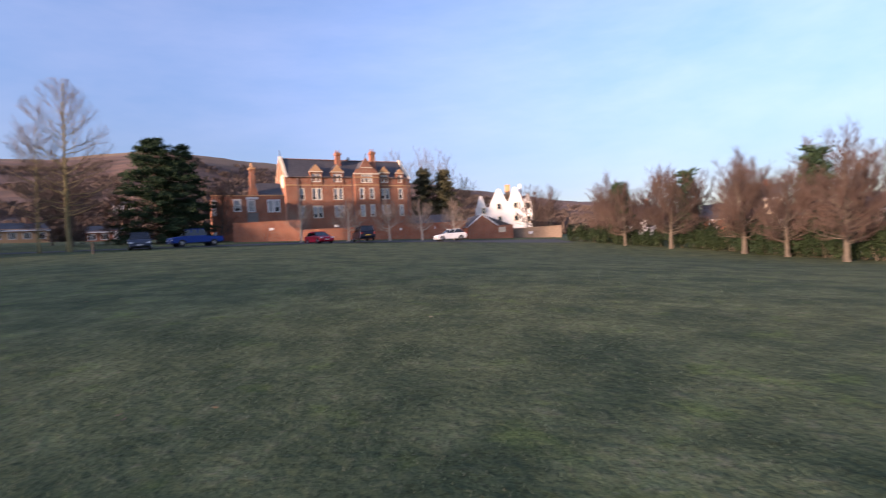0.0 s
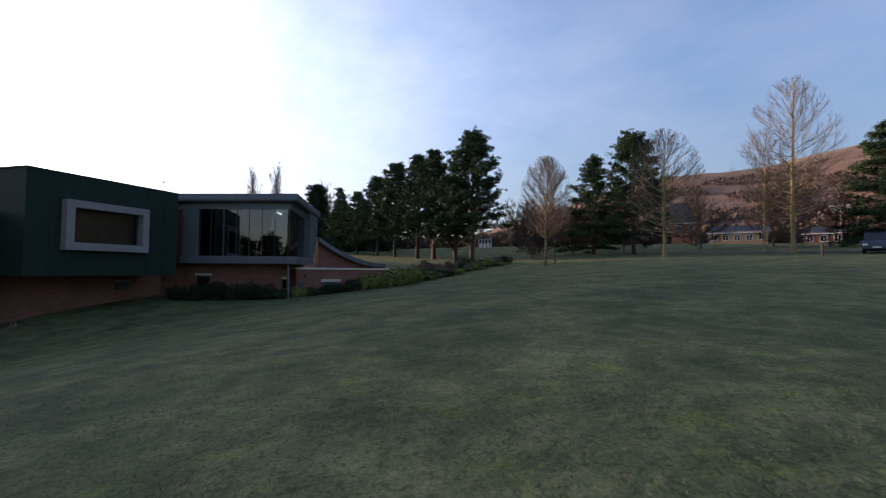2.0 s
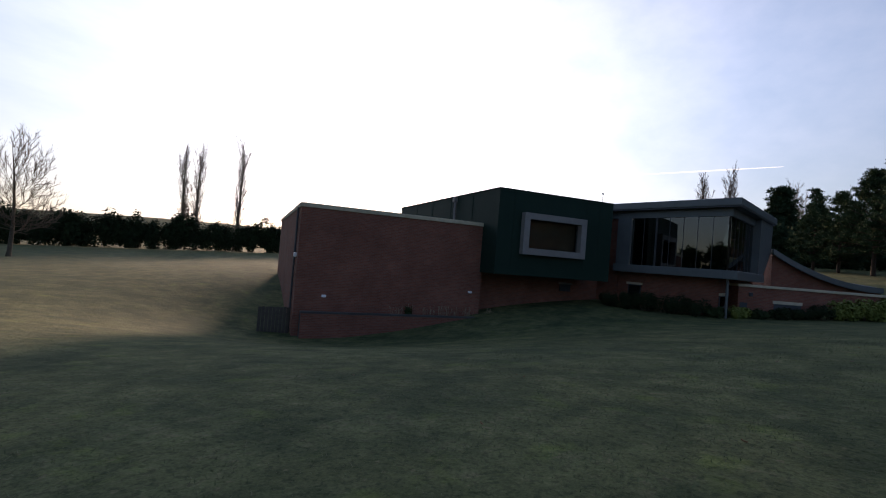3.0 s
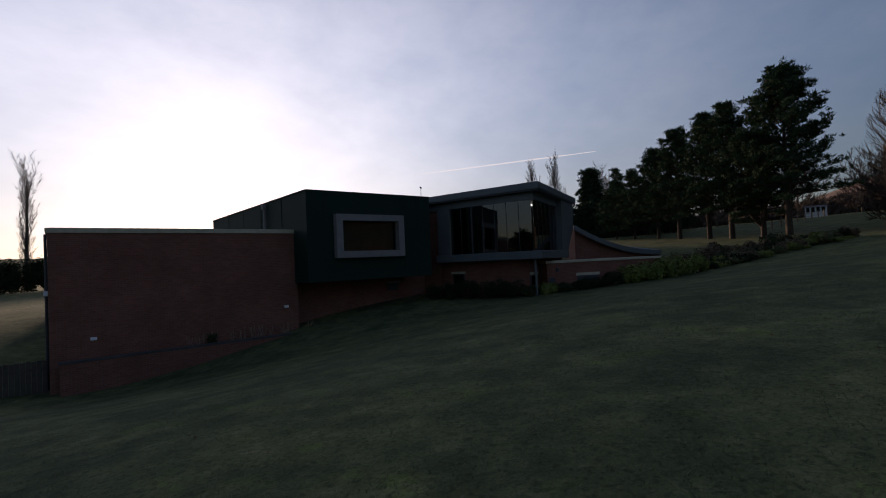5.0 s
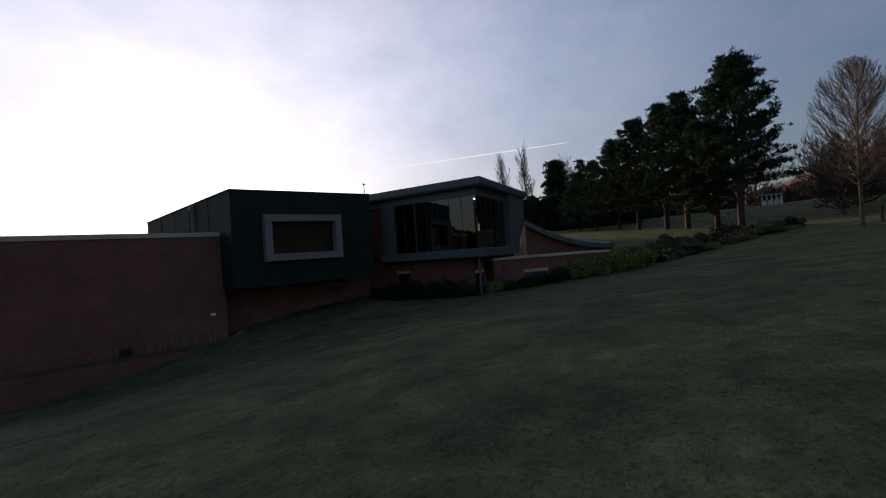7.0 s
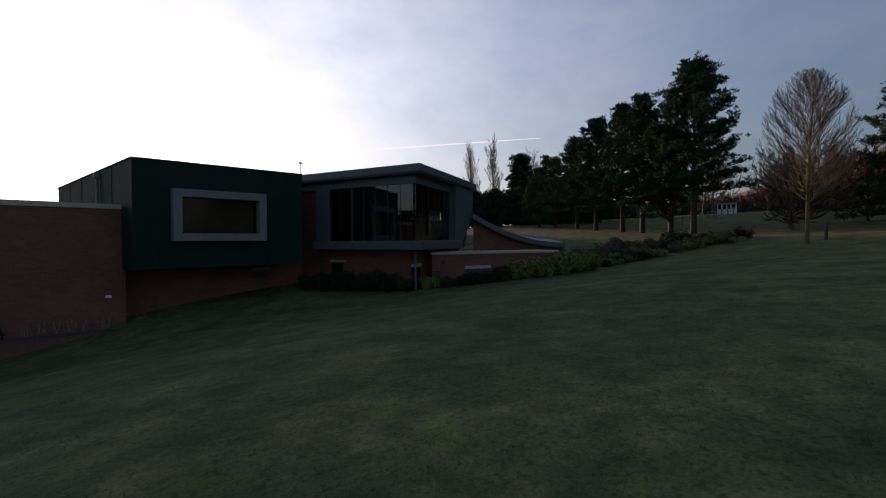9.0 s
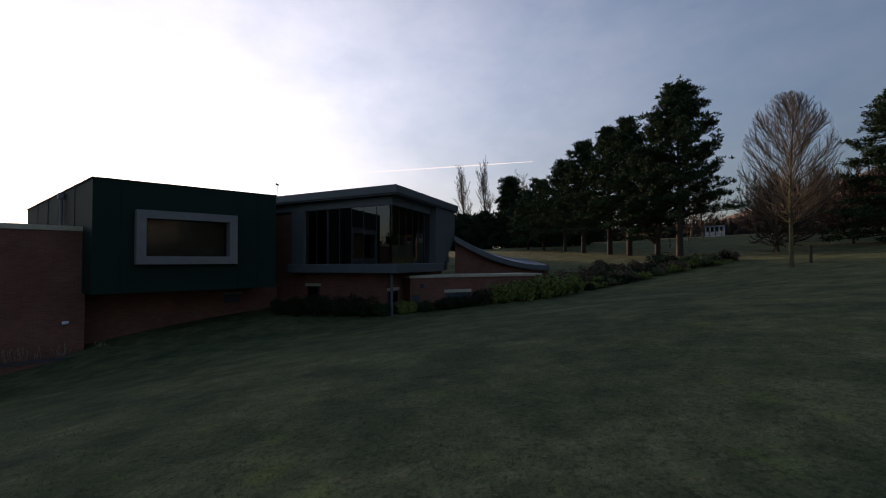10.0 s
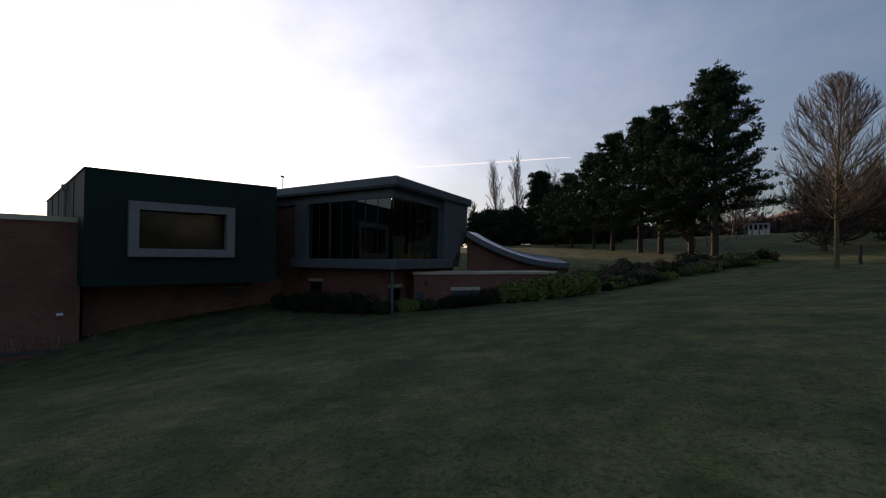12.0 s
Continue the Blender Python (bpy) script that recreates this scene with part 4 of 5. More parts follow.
    # trees along the hedge
    for x, y, h, r, seed in ((26.9, 51.2, 6.9, 2.8, 71), (28.9, 45.5, 7.6, 3.0, 72), (30.4, 37.2, 7.6, 2.8, 73), (30.1, 32.4, 6.2, 2.4, 74), (28.3, 25.9, 6.4, 2.6, 75), (28.6, 57.5, 6.4, 2.6, 76)):
        bare_tree("bare_tree", x, y, h, r, seed, "bare brown tree with a pollarded crown by the hedge", 0.2, 40, (62, 14), egg, (11, 10), 0.1, BARK, WOOD_TWIG, group="hedge trees", girth=0.026, thick=1.1)
    for x, y, h, r, seed in ((38, 62, 10, 3.4, 81), (43, 54, 11, 3.8, 82), (47, 44, 12, 4, 83), (52, 36, 11, 4, 84), (35, 72, 10, 3.6, 85), (58, 60, 13, 4, 86), (44, 28, 10, 3.6, 87), (60, 47, 14, 4, 88), (34, 48, 8, 3.2, 181), (36, 42, 8, 3.2, 182), (35, 36, 7.5, 3, 183), (34, 30, 7, 3, 184), (33, 57, 8, 3, 185), (39, 48, 9, 3.4, 186), (41, 36, 9, 3.4, 187), (31, 66, 8, 3, 188), (26, 84, 9, 3.4, 89), (33, 95, 10, 4, 90), (49, 80, 12, 4, 91)):
        bare_tree("bare_tree", x, y, h, r, seed, "bare brown garden tree among the houses", 0.12, 36, (64, 16), egg, (9, 8), 0.1, BARK, WOOD_TWIG, group="garden trees", thick=1.6)
    for x, y, h, r, seed in ((36.5, 54, 8.6, 2.2, 92), (40, 40, 9.2, 2.4, 93), (33, 64, 7.6, 2.0, 94), (47, 33, 8.6, 2.4, 95)):
        conifer("garden_conifer", x, y, h, r, seed, "dark garden conifer among the houses", 0.05, 50, cone, -0.03, 7, 0.6, DARK_NEEDLES)
    # woods behind the old building
    for x, y, h, r, seed in ((8, 112, 21, 6, 101), (13, 118, 21, 6.5, 102), (3, 120, 22, 6, 103), (18, 116, 15, 5.5, 104)):
        bare_tree("bare_tree", x, y, h, r, seed, "bare tall tree behind the old building", 0.2, 36, (60, 18), egg, (9, 8), 0.1, BARK, TWIG, group="trees behind the school")
    conifer("fir_tree", 8, 106, 15, 3.6, 105, "ivy-clad dark tree beside the old building", 0.1, 80, None, -0.01, 12, 0.7, IVY)
    conifer("fir_tree", 13, 108, 15, 4.6, 106, "dark evergreen beside the old building", 0.1, 80, None, -0.01, 12, 0.7, IVY)


STONE_BARK = material("pale_bark", (0.34, 0.28, 0.21), (0.52, 0.45, 0.35), 0.95, 6.0, 0.0, 0.6)
plant_trees()


def plant_shrubs():
    rng = random.Random(5)
    # bed that follows the edge of the lawn from the low block towards the pines
    names = {"olive_shrub_leaves": "low olive-green spreading shrub", "bright_laurel_leaves": "bright yellow-green clipped shrub", "evergreen_leaves": "dark evergreen shrub", "rusty_shrub_leaves": "rusty brown winter shrub", "dark_hedge_leaves": "dark low conifer shrub"}
    for k in range(26):
        s = k / 25
        x, y = -34.2 - 6.2 * s + rng.uniform(-0.3, 0.3), 13.2 + 11.0 * s + rng.uniform(-0.3, 0.3)
        for row in range(3):
            bx, by = x - row * rng.uniform(1.2, 1.9), y - row * 0.5
            leaf = rng.choice((BRIGHT_LEAF, BRIGHT_LEAF, OLIVE_LEAF, HEATHER, HEDGE_LEAF)) if row == 0 else rng.choice((LEAF, HEDGE_LEAF, HEATHER, HEATHER, OLIVE_LEAF))
            sx = rng.uniform(0.4, 0.85) * (1 + 0.2 * row)
            leafy("shrub", bx, by, level(bx, by), sx, sx * rng.uniform(0.8, 1.1), rng.choice((0.28, 0.4, 0.5, 0.78)) * rng.uniform(0.8, 1.1) * (1 + 0.1 * row), 200 + k * 4 + row, names[leaf.name] + " in the bed beside the lawn", leaf, 0.07, 900, rng.uniform(0, 360), "shrub", "shrub bed")
    for x, y, r, h in ((-32.5, 8.7, 0.75, 1.05), (-32.6, 9.6, 0.8, 1.1), (-32.8, 10.6, 0.85, 1.25), (-33.1, 11.6, 0.8, 1.15), (-33.4, 12.4, 0.7, 1.0)):
        leafy("shrub", x, y, level(x, y), r, r, h, round(x * 31), "large bright yellow-green laurel shrub", BRIGHT_LEAF, 0.085, 2200, 0, "shrub", "laurels", "", 11)
    # dark shrubs against the pavilion
    for x, y, r, h, leaf in ((-31.6, -2.4, 0.9, 0.8, HEDGE_LEAF), (-31.3, -1.3, 0.9, 1.0, HEDGE_LEAF), (-31.0, -0.2, 0.9, 1.1, HEDGE_LEAF), (-30.6, 0.9, 1.0, 1.1, HEDGE_LEAF), (-30.4, 2.0, 0.9, 0.9, HEDGE_LEAF), (-30.5, 3.1, 0.8, 0.6, LEAF), (-30.8, 4.0, 0.8, 0.6, BRIGHT_LEAF), (-31.2, 4.9, 0.7, 0.5, LEAF), (-31.5, 5.8, 0.8, 0.6, HEDGE_LEAF), (-31.9, 6.7, 0.8, 0.6, HEDGE_LEAF), (-32.2, 7.7, 0.8, 0.7, HEDGE_LEAF)):
        leafy("shrub", x, y, level(x, y), r, r * 0.8, h, round(x * 37 + y * 5), "dark low shrub against the brick wall", leaf, 0.06, 1900, 0, "shrub", "wall shrubs", "", 10)
    # dry flower stalks in the planter
    for k in range(17):
        u = rng.uniform(4.5, 10.4)
        px, py = -19.12 - 0.757 * u + 0.653 * 0.25, -14.52 + 0.653 * u + 0.757 * 0.25
        v, f = [], []
        for _ in range(6):
            d = Vector((rng.gauss(0, 0.16), rng.gauss(0, 0.16), 1))
            st = grow(rng, Vector((rng.gauss(0, .08), rng.gauss(0, .08), 0)), d, rng.uniform(0.3, 0.7), 3, 0.08, 0)
            tube(v, f, st, [0.008, 0.007, 0.006, 0.014], 3)
        ob = link("dry_plant", v, f, STRAW, None, "dry pale flower stalks in the planter")
        ob.matrix_world = pose(px, py, -1.73)
        tagged(ob, "", "plant", "planter stalks")
    u = 5.6
    leafy("shrub", -19.12 - 0.757 * u + 0.16, -14.52 + 0.653 * u + 0.19, -1.72, 0.35, 0.2, 0.6, 991, "small bright green shrub in the planter", LEAF, 0.05, 500)
    # hedge on the low side of the lawn, and hedges round the field
    def hedge(ax, ay, bx, by, h, w, seed, label, leaf, step=1.25, lap=0.75):
        n = max(2, round(math.hypot(bx - ax, by - ay) / step))
        r = random.Random(seed)
        for k in range(n + 1):
            s = k / n
            x, y = ax + (bx - ax) * s, ay + (by - ay) * s
            leafy("hedge", x, y, level(x, y) - 0.1, step * lap, w, h * r.uniform(0.85, 1.15) * 1.25, seed + k, label, leaf, 0.11 * (step / 1.25) ** 0.8 * lap / 0.75, round(950 * lap / 0.75), math.degrees(math.atan2(by - ay, bx - ax)), "hedge", label, "", 6)
    hedge(25.0, 62.0, 31.5, 44.0, 1.9, 1.1, 1000, "tall dark evergreen hedge along the lawn", HEDGE_LEAF)
    hedge(31.5, 44.0, 31.0, 20.0, 2.1, 1.2, 1100, "tall dark evergreen hedge along the lawn", HEDGE_LEAF)
    hedge(31.5, 40.0, 33.5, 18.0, 2.7, 1.2, 1150, "tall dark evergreen hedge along the lawn", DARK_NEEDLES)
    hedge(-125, -75, -60, -122, 6.5, 2.5, 1200, "dark hedge along the far edge of the field", HEDGE_LEAF, 2.4, 1.5)
    hedge(-60, -122, -20, -150, 6.5, 2.5, 1250, "dark hedge along the far edge of the field", HEDGE_LEAF, 2.4, 1.5)


STRAW = material("dry_straw", (0.20, 0.15, 0.10), (0.34, 0.27, 0.19), 0.9, 9.0, 0.0, 0.0)
plant_shrubs()


# ---- the old school ----
def sash(parent, x, z0, z1, w, y, mat=None):
    """A sash window in a stone surround: frame, pane, glazing bars, sill."""
    drop = 0.55 + 0.4 * (math.sin(x * 7.3 + z0 * 3.1) ** 2)
    win = part("window", holed(x - w / 2 - 0.12, x + w / 2 + 0.12, z0 - 0.1, z1 + 0.16, y - 0.10, y + 0.06, [(x - w / 2, x + w / 2, z0, z1)]), mat or STONE, parent, "cream stone window surround")
    part("pane", box(x - w / 2, x + w / 2, y + 0.0, y + 0.02, z0, z1), CLEAR, win)
    part("frame", holed(x - w / 2, x + w / 2, z0, z1, y - 0.06, y - 0.01, [(x - w / 2 + 0.07, x + w / 2 - 0.07, z0 + 0.08, (z0 + z1) / 2 - 0.04), (x - w / 2 + 0.07, x + w / 2 - 0.07, (z0 + z1) / 2 + 0.04, z1 - 0.07)]), WHITE, win, "white sash frame")
    part("curtain", box(x - w / 2 + 0.07, x + w / 2 - 0.07, y + 0.03, y + 0.038, (z0 * drop + z1 * (1 - drop)), z1 - 0.04), WHITE, win, "pale drawn blind")
    return win


def old_school():
    e = math.degrees(math.atan2(10.0, 23.6))
    h = thing("school_building", pose(-18.6, 91.3, 0, 0, 0, e), "long Victorian red-brick school with stone windows and dormers", "building")
    holes = []
    for x, w in ((5.3, 0.72), (6.3, 0.72), (9.5, 0.72), (10.5, 0.72), (14.6, 0.8), (16.7, 0.8), (19.3, 0.72), (20.3, 0.72), (23.3, 0.8), (3.0, 0.7)):
        for z0, z1 in ((12.1, 14.2), (8.6, 10.8)):
            holes.append((x, w, z0, z1))
    cut = [(x - w / 2, x + w / 2, z0, z1) for x, w, z0, z1 in holes]
    part("front_wall", holed(0, 25.6, 2.5, 16.4, 0, 0.4, [c for c in cut if not 13 < c[0] < 18]), OLD_BRICK, h)
    part("bay_wall", holed(13.2, 18.4, 2.5, 17.0, -0.7, -0.3, [c for c in cut if 13 < c[0] < 18] + [(14.7, 15.35, 15.3, 17.0 - 0.05), (15.45, 16.1, 15.3, 16.95), (16.2, 16.85, 15.3, 16.95)]), OLD_BRICK, h, "projecting brick bay")
    part("bay_side", box(13.2, 13.5, -0.3, 0.0, 2.5, 17.0), OLD_BRICK, h)
    part("bay_side", box(18.1, 18.4, -0.3, 0.0, 2.5, 17.0), OLD_BRICK, h)
    part("side_wall", box(0, 0.4, 0.4, 9.5, 2.5, 16.4), OLD_BRICK, h)
    part("side_wall", box(25.2, 25.6, 0.4, 9.5, 2.5, 16.4), OLD_BRICK, h)
    part("back_wall", box(0.4, 25.2, 9.1, 9.5, 2.5, 16.4), OLD_BRICK, h)
    part("floor_plate", box(0.4, 25.2, 0.4, 9.1, 2.5, 4.0), DARK, h, "floor coloured dark as if unlit")
    # dark wall behind the windows makes the rooms look unlit
    part("inner_wall", box(0.4, 25.2, 3.4, 3.6, 4.0, 16.4), CARPET, h, "dark wall standing in for dim rooms inside")
    for x in (0, 25.2):
        part("gable", prism([(-0.1, 16.4), (9.6, 16.4), (4.75, 21.0)], "x", x, x + 0.4), OLD_BRICK, h, "brick gable end with stone coping")
        part("gable_coping", prism([(-0.35, 16.3), (4.75, 21.25), (9.85, 16.3), (9.6, 16.3), (4.75, 20.95), (-0.1, 16.3)], "x", x - 0.08, x + 0.48), STONE, h, "cream stone gable coping")
        part("finial", cylinder(x + 0.2, 4.75, 21.2, 22.5, 0.12, 0.03, 6), SLATE, h, "iron finial")
    roof = part("roof", prism([(-0.3, 16.35), (4.75, 20.75), (9.8, 16.35), (9.5, 16.35), (4.75, 20.5), (0.0, 16.35)], "x", 0.42, 25.18), SLATE, h, "dark slate roof")
    part("ridge", box(0.42, 25.18, 4.6, 4.9, 20.7, 20.82), OLD_BRICK, roof, "terracotta ridge tiles")
    for z, d in ((14.75, 0.12), (11.5, 0.06), (6.4, 0.1), (16.3, 0.14)):
        part("string_course", box(-0.05, 13.15, -d, 0, z, z + 0.22), STONE_GABLE if z > 12 else OLD_BRICK, h, "projecting string course")
        part("string_course", box(18.45, 25.65, -d, 0, z, z + 0.22), STONE_GABLE if z > 12 else OLD_BRICK, h, "projecting string course")
        part("string_course", box(13.15, 18.45, -0.7 - d, -0.7, z, z + 0.22), STONE_GABLE if z > 12 else OLD_BRICK, h, "projecting string course")
    # dormers
    for x, w, n in ((5.8, 2.3, 2), (10.0, 2.3, 2), (19.8, 2.1, 2), (23.3, 1.5, 1)):
        d = part("dormer", holed(x - w / 2, x + w / 2, 15.0, 17.5, -0.12, 2.2, [(x - w / 2 + 0.25, x + w / 2 - 0.25, 15.45, 17.1)]), OLD_BRICK, h, "brick dormer with a stone gablet")
        part("dormer_gable", prism([(x - w / 2 - 0.15, 17.5), (x + w / 2 + 0.15, 17.5), (x, 17.5 + w * 0.62)], "y", -0.2, 0.05), STONE_GABLE, d, "terracotta gablet")
        part("dormer_roof", prism([(x - w / 2 - 0.2, 17.5), (x, 17.55 + w * 0.66), (x + w / 2 + 0.2, 17.5)], "y", 0.05, 3.6), SLATE, d, "slate dormer roof")
        part("dormer_cornice", box(x - w / 2 - 0.2, x + w / 2 + 0.2, -0.28, 0.0, 17.38, 17.54), STONE, d, "stone cornice")
        for k in range(n):
            cx = x if n == 1 else x + (k - 0.5) * 0.82
            sash(d, cx, 15.55, 17.05, 0.62, 0.02)
    # stepped gable over the bay
    part("bay_gable", prism([(13.2, 17.0), (18.4, 17.0), (17.9, 18.0), (17.1, 18.3), (15.8, 20.4), (14.5, 18.3), (13.7, 18.0)], "y", -0.7, -0.3), OLD_BRICK, h, "shaped brick gable over the bay")
    part("bay_roof", prism([(13.4, 17.0), (15.8, 20.1), (18.2, 17.0)], "y", -0.3, 4.7), SLATE, h, "slate roof behind the gable")
    part("gable_band", box(13.0, 18.6, -0.85, -0.7, 17.0, 17.25), STONE, h, "cream stone band")
    part("gable_band", box(14.5, 17.1, -0.82, -0.7, 18.3, 18.45), STONE, h, "cream stone band")
    part("finial", cylinder(15.8, -0.5, 20.35, 21.4, 0.1, 0.03, 6), SLATE, h, "iron finial")
    for x in (15.02, 15.78, 16.52):
        sash(h, x, 15.4, 16.9, 0.6, -0.62)
    for x, w, z0, z1 in holes:
        sash(h, x, z0, z1, w, -0.62 if 13 < x < 18 else 0.08)
    for x, y, z0, z1 in ((11.3, 3.4, 18.5, 22.0), (17.9, 1.2, 17.5, 22.0)):
        c = part("chimney", box(x - 0.5, x + 0.5, y - 0.45, y + 0.45, z0, z1 - 0.6), OLD_BRICK, h, "tall red-brick chimney stack")
        part("chimney_cap", box(x - 0.65, x + 0.65, y - 0.6, y + 0.6, z1 - 0.6, z1), OLD_BRICK, c, "corbelled chimney head", 0.12)
        for k in (-0.25, 0.25):
            part("chimney_pot", cylinder(x + k, y, z1, z1 + 0.5, 0.16, 0.13, 8), OLD_BRICK, c)
    part("ventilator", cylinder(13.9, 4.75, 20.6, 21.5, 0.5, 0.08, 8), SLATE, h, "slate-clad roof ventilator")
    for x in (2.2, 12.9, 18.9, 24.9):
        part("drain_pipe", cylinder(x, -0.12, 3.0, 16.2, 0.07, None, 6), FRAME, h, "black iron downpipe")
    # end gable windows
    for y in (1.4, 2.4, 3.4):
        part("gable_window", box(-0.1, 0.0, y - 0.35, y + 0.35, 14.6, 17.0), STONE, h, "cream stone gable window")
    # lower wing
    w = thing("school_wing", pose(-27.3, 78.3, 0, 0, 0, 22), "two-storey brick wing with sash windows and a chimney", "building")
    hs = [(3.7, 0.95, 9.3, 11.1), (5.8, 1.0, 9.2, 11.0), (8.8, 0.75, 9.1, 11.0), (9.85, 0.75, 9.1, 11.0)]
    part("front_wall", holed(0, 11.2, 2.5, 11.75, 0, 0.35, [(x - a / 2, x + a / 2, z0, z1) for x, a, z0, z1 in hs]), OLD_BRICK, w)
    part("side_wall", box(0, 0.35, 0.35, 9, 2.5, 11.75), OLD_BRICK, w)
    part("back_wall", box(0.35, 11.2, 8.65, 9, 2.5, 11.75), OLD_BRICK, w)
    part("inner_wall", box(0.35, 11.2, 2.6, 2.8, 2.5, 11.6), CARPET, w, "dark wall standing in for dim rooms inside")
    part("coping", box(-0.08, 11.2, -0.08, 0.43, 11.75, 11.92), STONE_GABLE, w, "pale stone coping")
    part("flat_roof", box(0.35, 11.2, 0.43, 8.65, 11.55, 11.7), SLATE, w, "grey flat roof")
    part("corner_panel", box(-0.03, 0.55, -0.03, 0.0, 8.6, 11.2), WHITE, w, "white painted corner panel")
    part("corner_panel", box(-0.03, 0.45, -0.03, 0.0, 3.5, 6.0), WHITE, w, "white painted corner panel")
    part("lintel", box(5.0, 6.9, -0.14, 0, 11.2, 11.55), WHITE, w, "white stone lintel")
    part("bay_panel", box(5.1, 6.8, -0.06, 0, 6.6, 9.0), PAVING, w, "grey rendered panel under the window")
    part("chimney", prism([(5.5, 11.7), (7.1, 11.7), (6.75, 13.4), (6.65, 16.2), (5.9, 16.2), (5.85, 13.4)], "y", 0.4, 1.3), OLD_BRICK, w, "tall tapered brick chimney")
    part("chimney_head", box(5.75, 6.8, 0.25, 1.45, 16.2, 16.5), STONE_GABLE, w, "stone chimney head", 0.06)
    part("chimney_pot", cylinder(6.28, 0.85, 16.5, 17.3, 0.22, 0.17, 8), STONE_GABLE, w)
    part("pitched_roof", prism([(0.4, 11.7), (3.6, 14.4), (6.8, 11.7)], "x", 7.1, 11.2), SLATE, w, "mossy slate roof")
    for x, a, z0, z1 in hs:
        sash(w, x, z0, z1, a, 0.06, WHITE)
    return h


STONE_GABLE = material("ochre_terracotta", (0.36, 0.20, 0.09), (0.50, 0.30, 0.15), 0.85, 4.0)
old_school()


def outbuildings():
    # garden wall along the car park
    ax, ay, bx, by = -22.0, 71.0, 12.3, 74.0
    turn = math.degrees(math.atan2(by - ay, bx - ax))
    g = thing("garden_wall", pose(ax, ay, 0, 0, 0, turn), "long red-brick garden wall with a brick coping", "wall")
    part("wall", box(9.5, 34.4, 0, 0.35, 1.0, 5.1), OLD_BRICK, g)
    part("coping", box(9.4, 34.4, -0.05, 0.4, 5.1, 5.25), OLD_BRICK, g, "brick coping", 0.02)
    part("raised_wall", box(0, 9.5, 0, 0.35, 1.0, 6.6), OLD_BRICK, g, "higher brick end of the wall")
    part("raised_wall_end", box(0, 0.35, 0.35, 6.0, 1.0, 6.6), OLD_BRICK, g)
    part("coping", box(-0.05, 9.4, -0.05, 0.4, 6.6, 6.75), OLD_BRICK, g, "brick coping", 0.02)
    for k in range(6):
        x = 10.5 + 4.6 * k
        part("pier", box(x, x + 0.5, -0.1, 0.0, 1.0, 5.08), OLD_BRICK, g)
    for x, z in ((5.3, 5.6), (14.6, 5.55), (24.3, 4.55), (29.3, 4.45)):
        part("notice_board", box(x - 0.3, x + 0.3, -0.06, 0.0, z - 0.18, z + 0.18), WHITE, g, "small white notice board", 0.02)
    ax, ay = 19.6, 74.6
    g2 = thing("garden_wall", pose(ax, ay, 0, 0, 0, -8), "old brown stone and brick wall", "wall")
    part("wall", box(0, 8.0, 0, 0.4, 0.2, 3.5), STONE_WALL, g2)
    part("coping", box(-0.05, 8.0, -0.05, 0.45, 3.5, 3.65), STONE_WALL, g2, "stone coping", 0.03)
    part("notice_board", box(2.8, 3.4, -0.06, 0, 2.6, 2.95), WHITE, g2, "small white notice board")
    # brick garage with a slate roof
    s = thing("brick_garage", pose(12.3, 71.6, 0, 0, 0, 9), "small orange-brick garage with a slate roof", "garage")
    part("wall", box(0, 7.3, 0, 6, 0.5, 4.2), OLD_BRICK, s)
    part("gable", prism([(0, 4.2), (4.6, 4.2), (2.3, 5.9)], "y", 0.0, 0.3), OLD_BRICK, s)
    part("roof", prism([(-0.3, 4.1), (2.3, 6.05), (7.5, 4.1)], "y", 0.3, 6.3), SLATE, s, "blue-grey slate roof")
    part("barge_board", prism([(-0.35, 4.05), (2.3, 6.1), (4.9, 4.2), (4.7, 4.15), (2.3, 5.85), (-0.2, 4.05)], "y", -0.1, 0.0), WHITE, s, "white bargeboard")
    part("window", box(4.9, 6.0, -0.05, 0.0, 3.1, 3.9), STONE, s, "pale window")
    part("door", box(0.8, 2.6, -0.04, 0, 1.2, 3.3), OLD_BRICK, s, "brown garage door")
    # slate-roofed shed behind the wall
    b = thing("slate_shed", pose(4.6, 78.5, 0, 0, 0, 9), "low shed with a blue slate roof behind the wall", "shed")
    part("wall", box(0, 6, 0, 4, 1, 5.4), OLD_BRICK, b)
    part("roof", prism([(-0.3, 5.3), (2.0, 7.0), (4.3, 5.3)], "x", -0.2, 6.2), SLATE, b, "blue slate roof")
    # white gabled house
    w = thing("white_house", pose(20.6, 112.8, 0, 0, 0, -12), "white rendered house with steep gables and chimneys", "house")
    part("wall", box(0, 13.5, 0, 9, 1, 10.2), WHITE, w)
    for x0, x1, z in ((0.3, 2.6, 13.0), (3.4, 8.0, 14.4), (7.6, 11.6, 14.6), (11.4, 13.4, 12.6)):
        part("gable", prism([(x0, 10.2), (x1, 10.2), (x1 - 0.2, 11.0), ((x0 + x1) / 2 + 0.3, z), ((x0 + x1) / 2 - 0.3, z), (x0 + 0.2, 11.0)], "y", -0.15, 0.3), WHITE, w, "white pointed gable")
        part("roof", prism([(x0 + 0.1, 10.2), ((x0 + x1) / 2, z - 0.2), (x1 - 0.1, 10.2)], "y", 0.3, 9), SLATE, w, "slate roof")
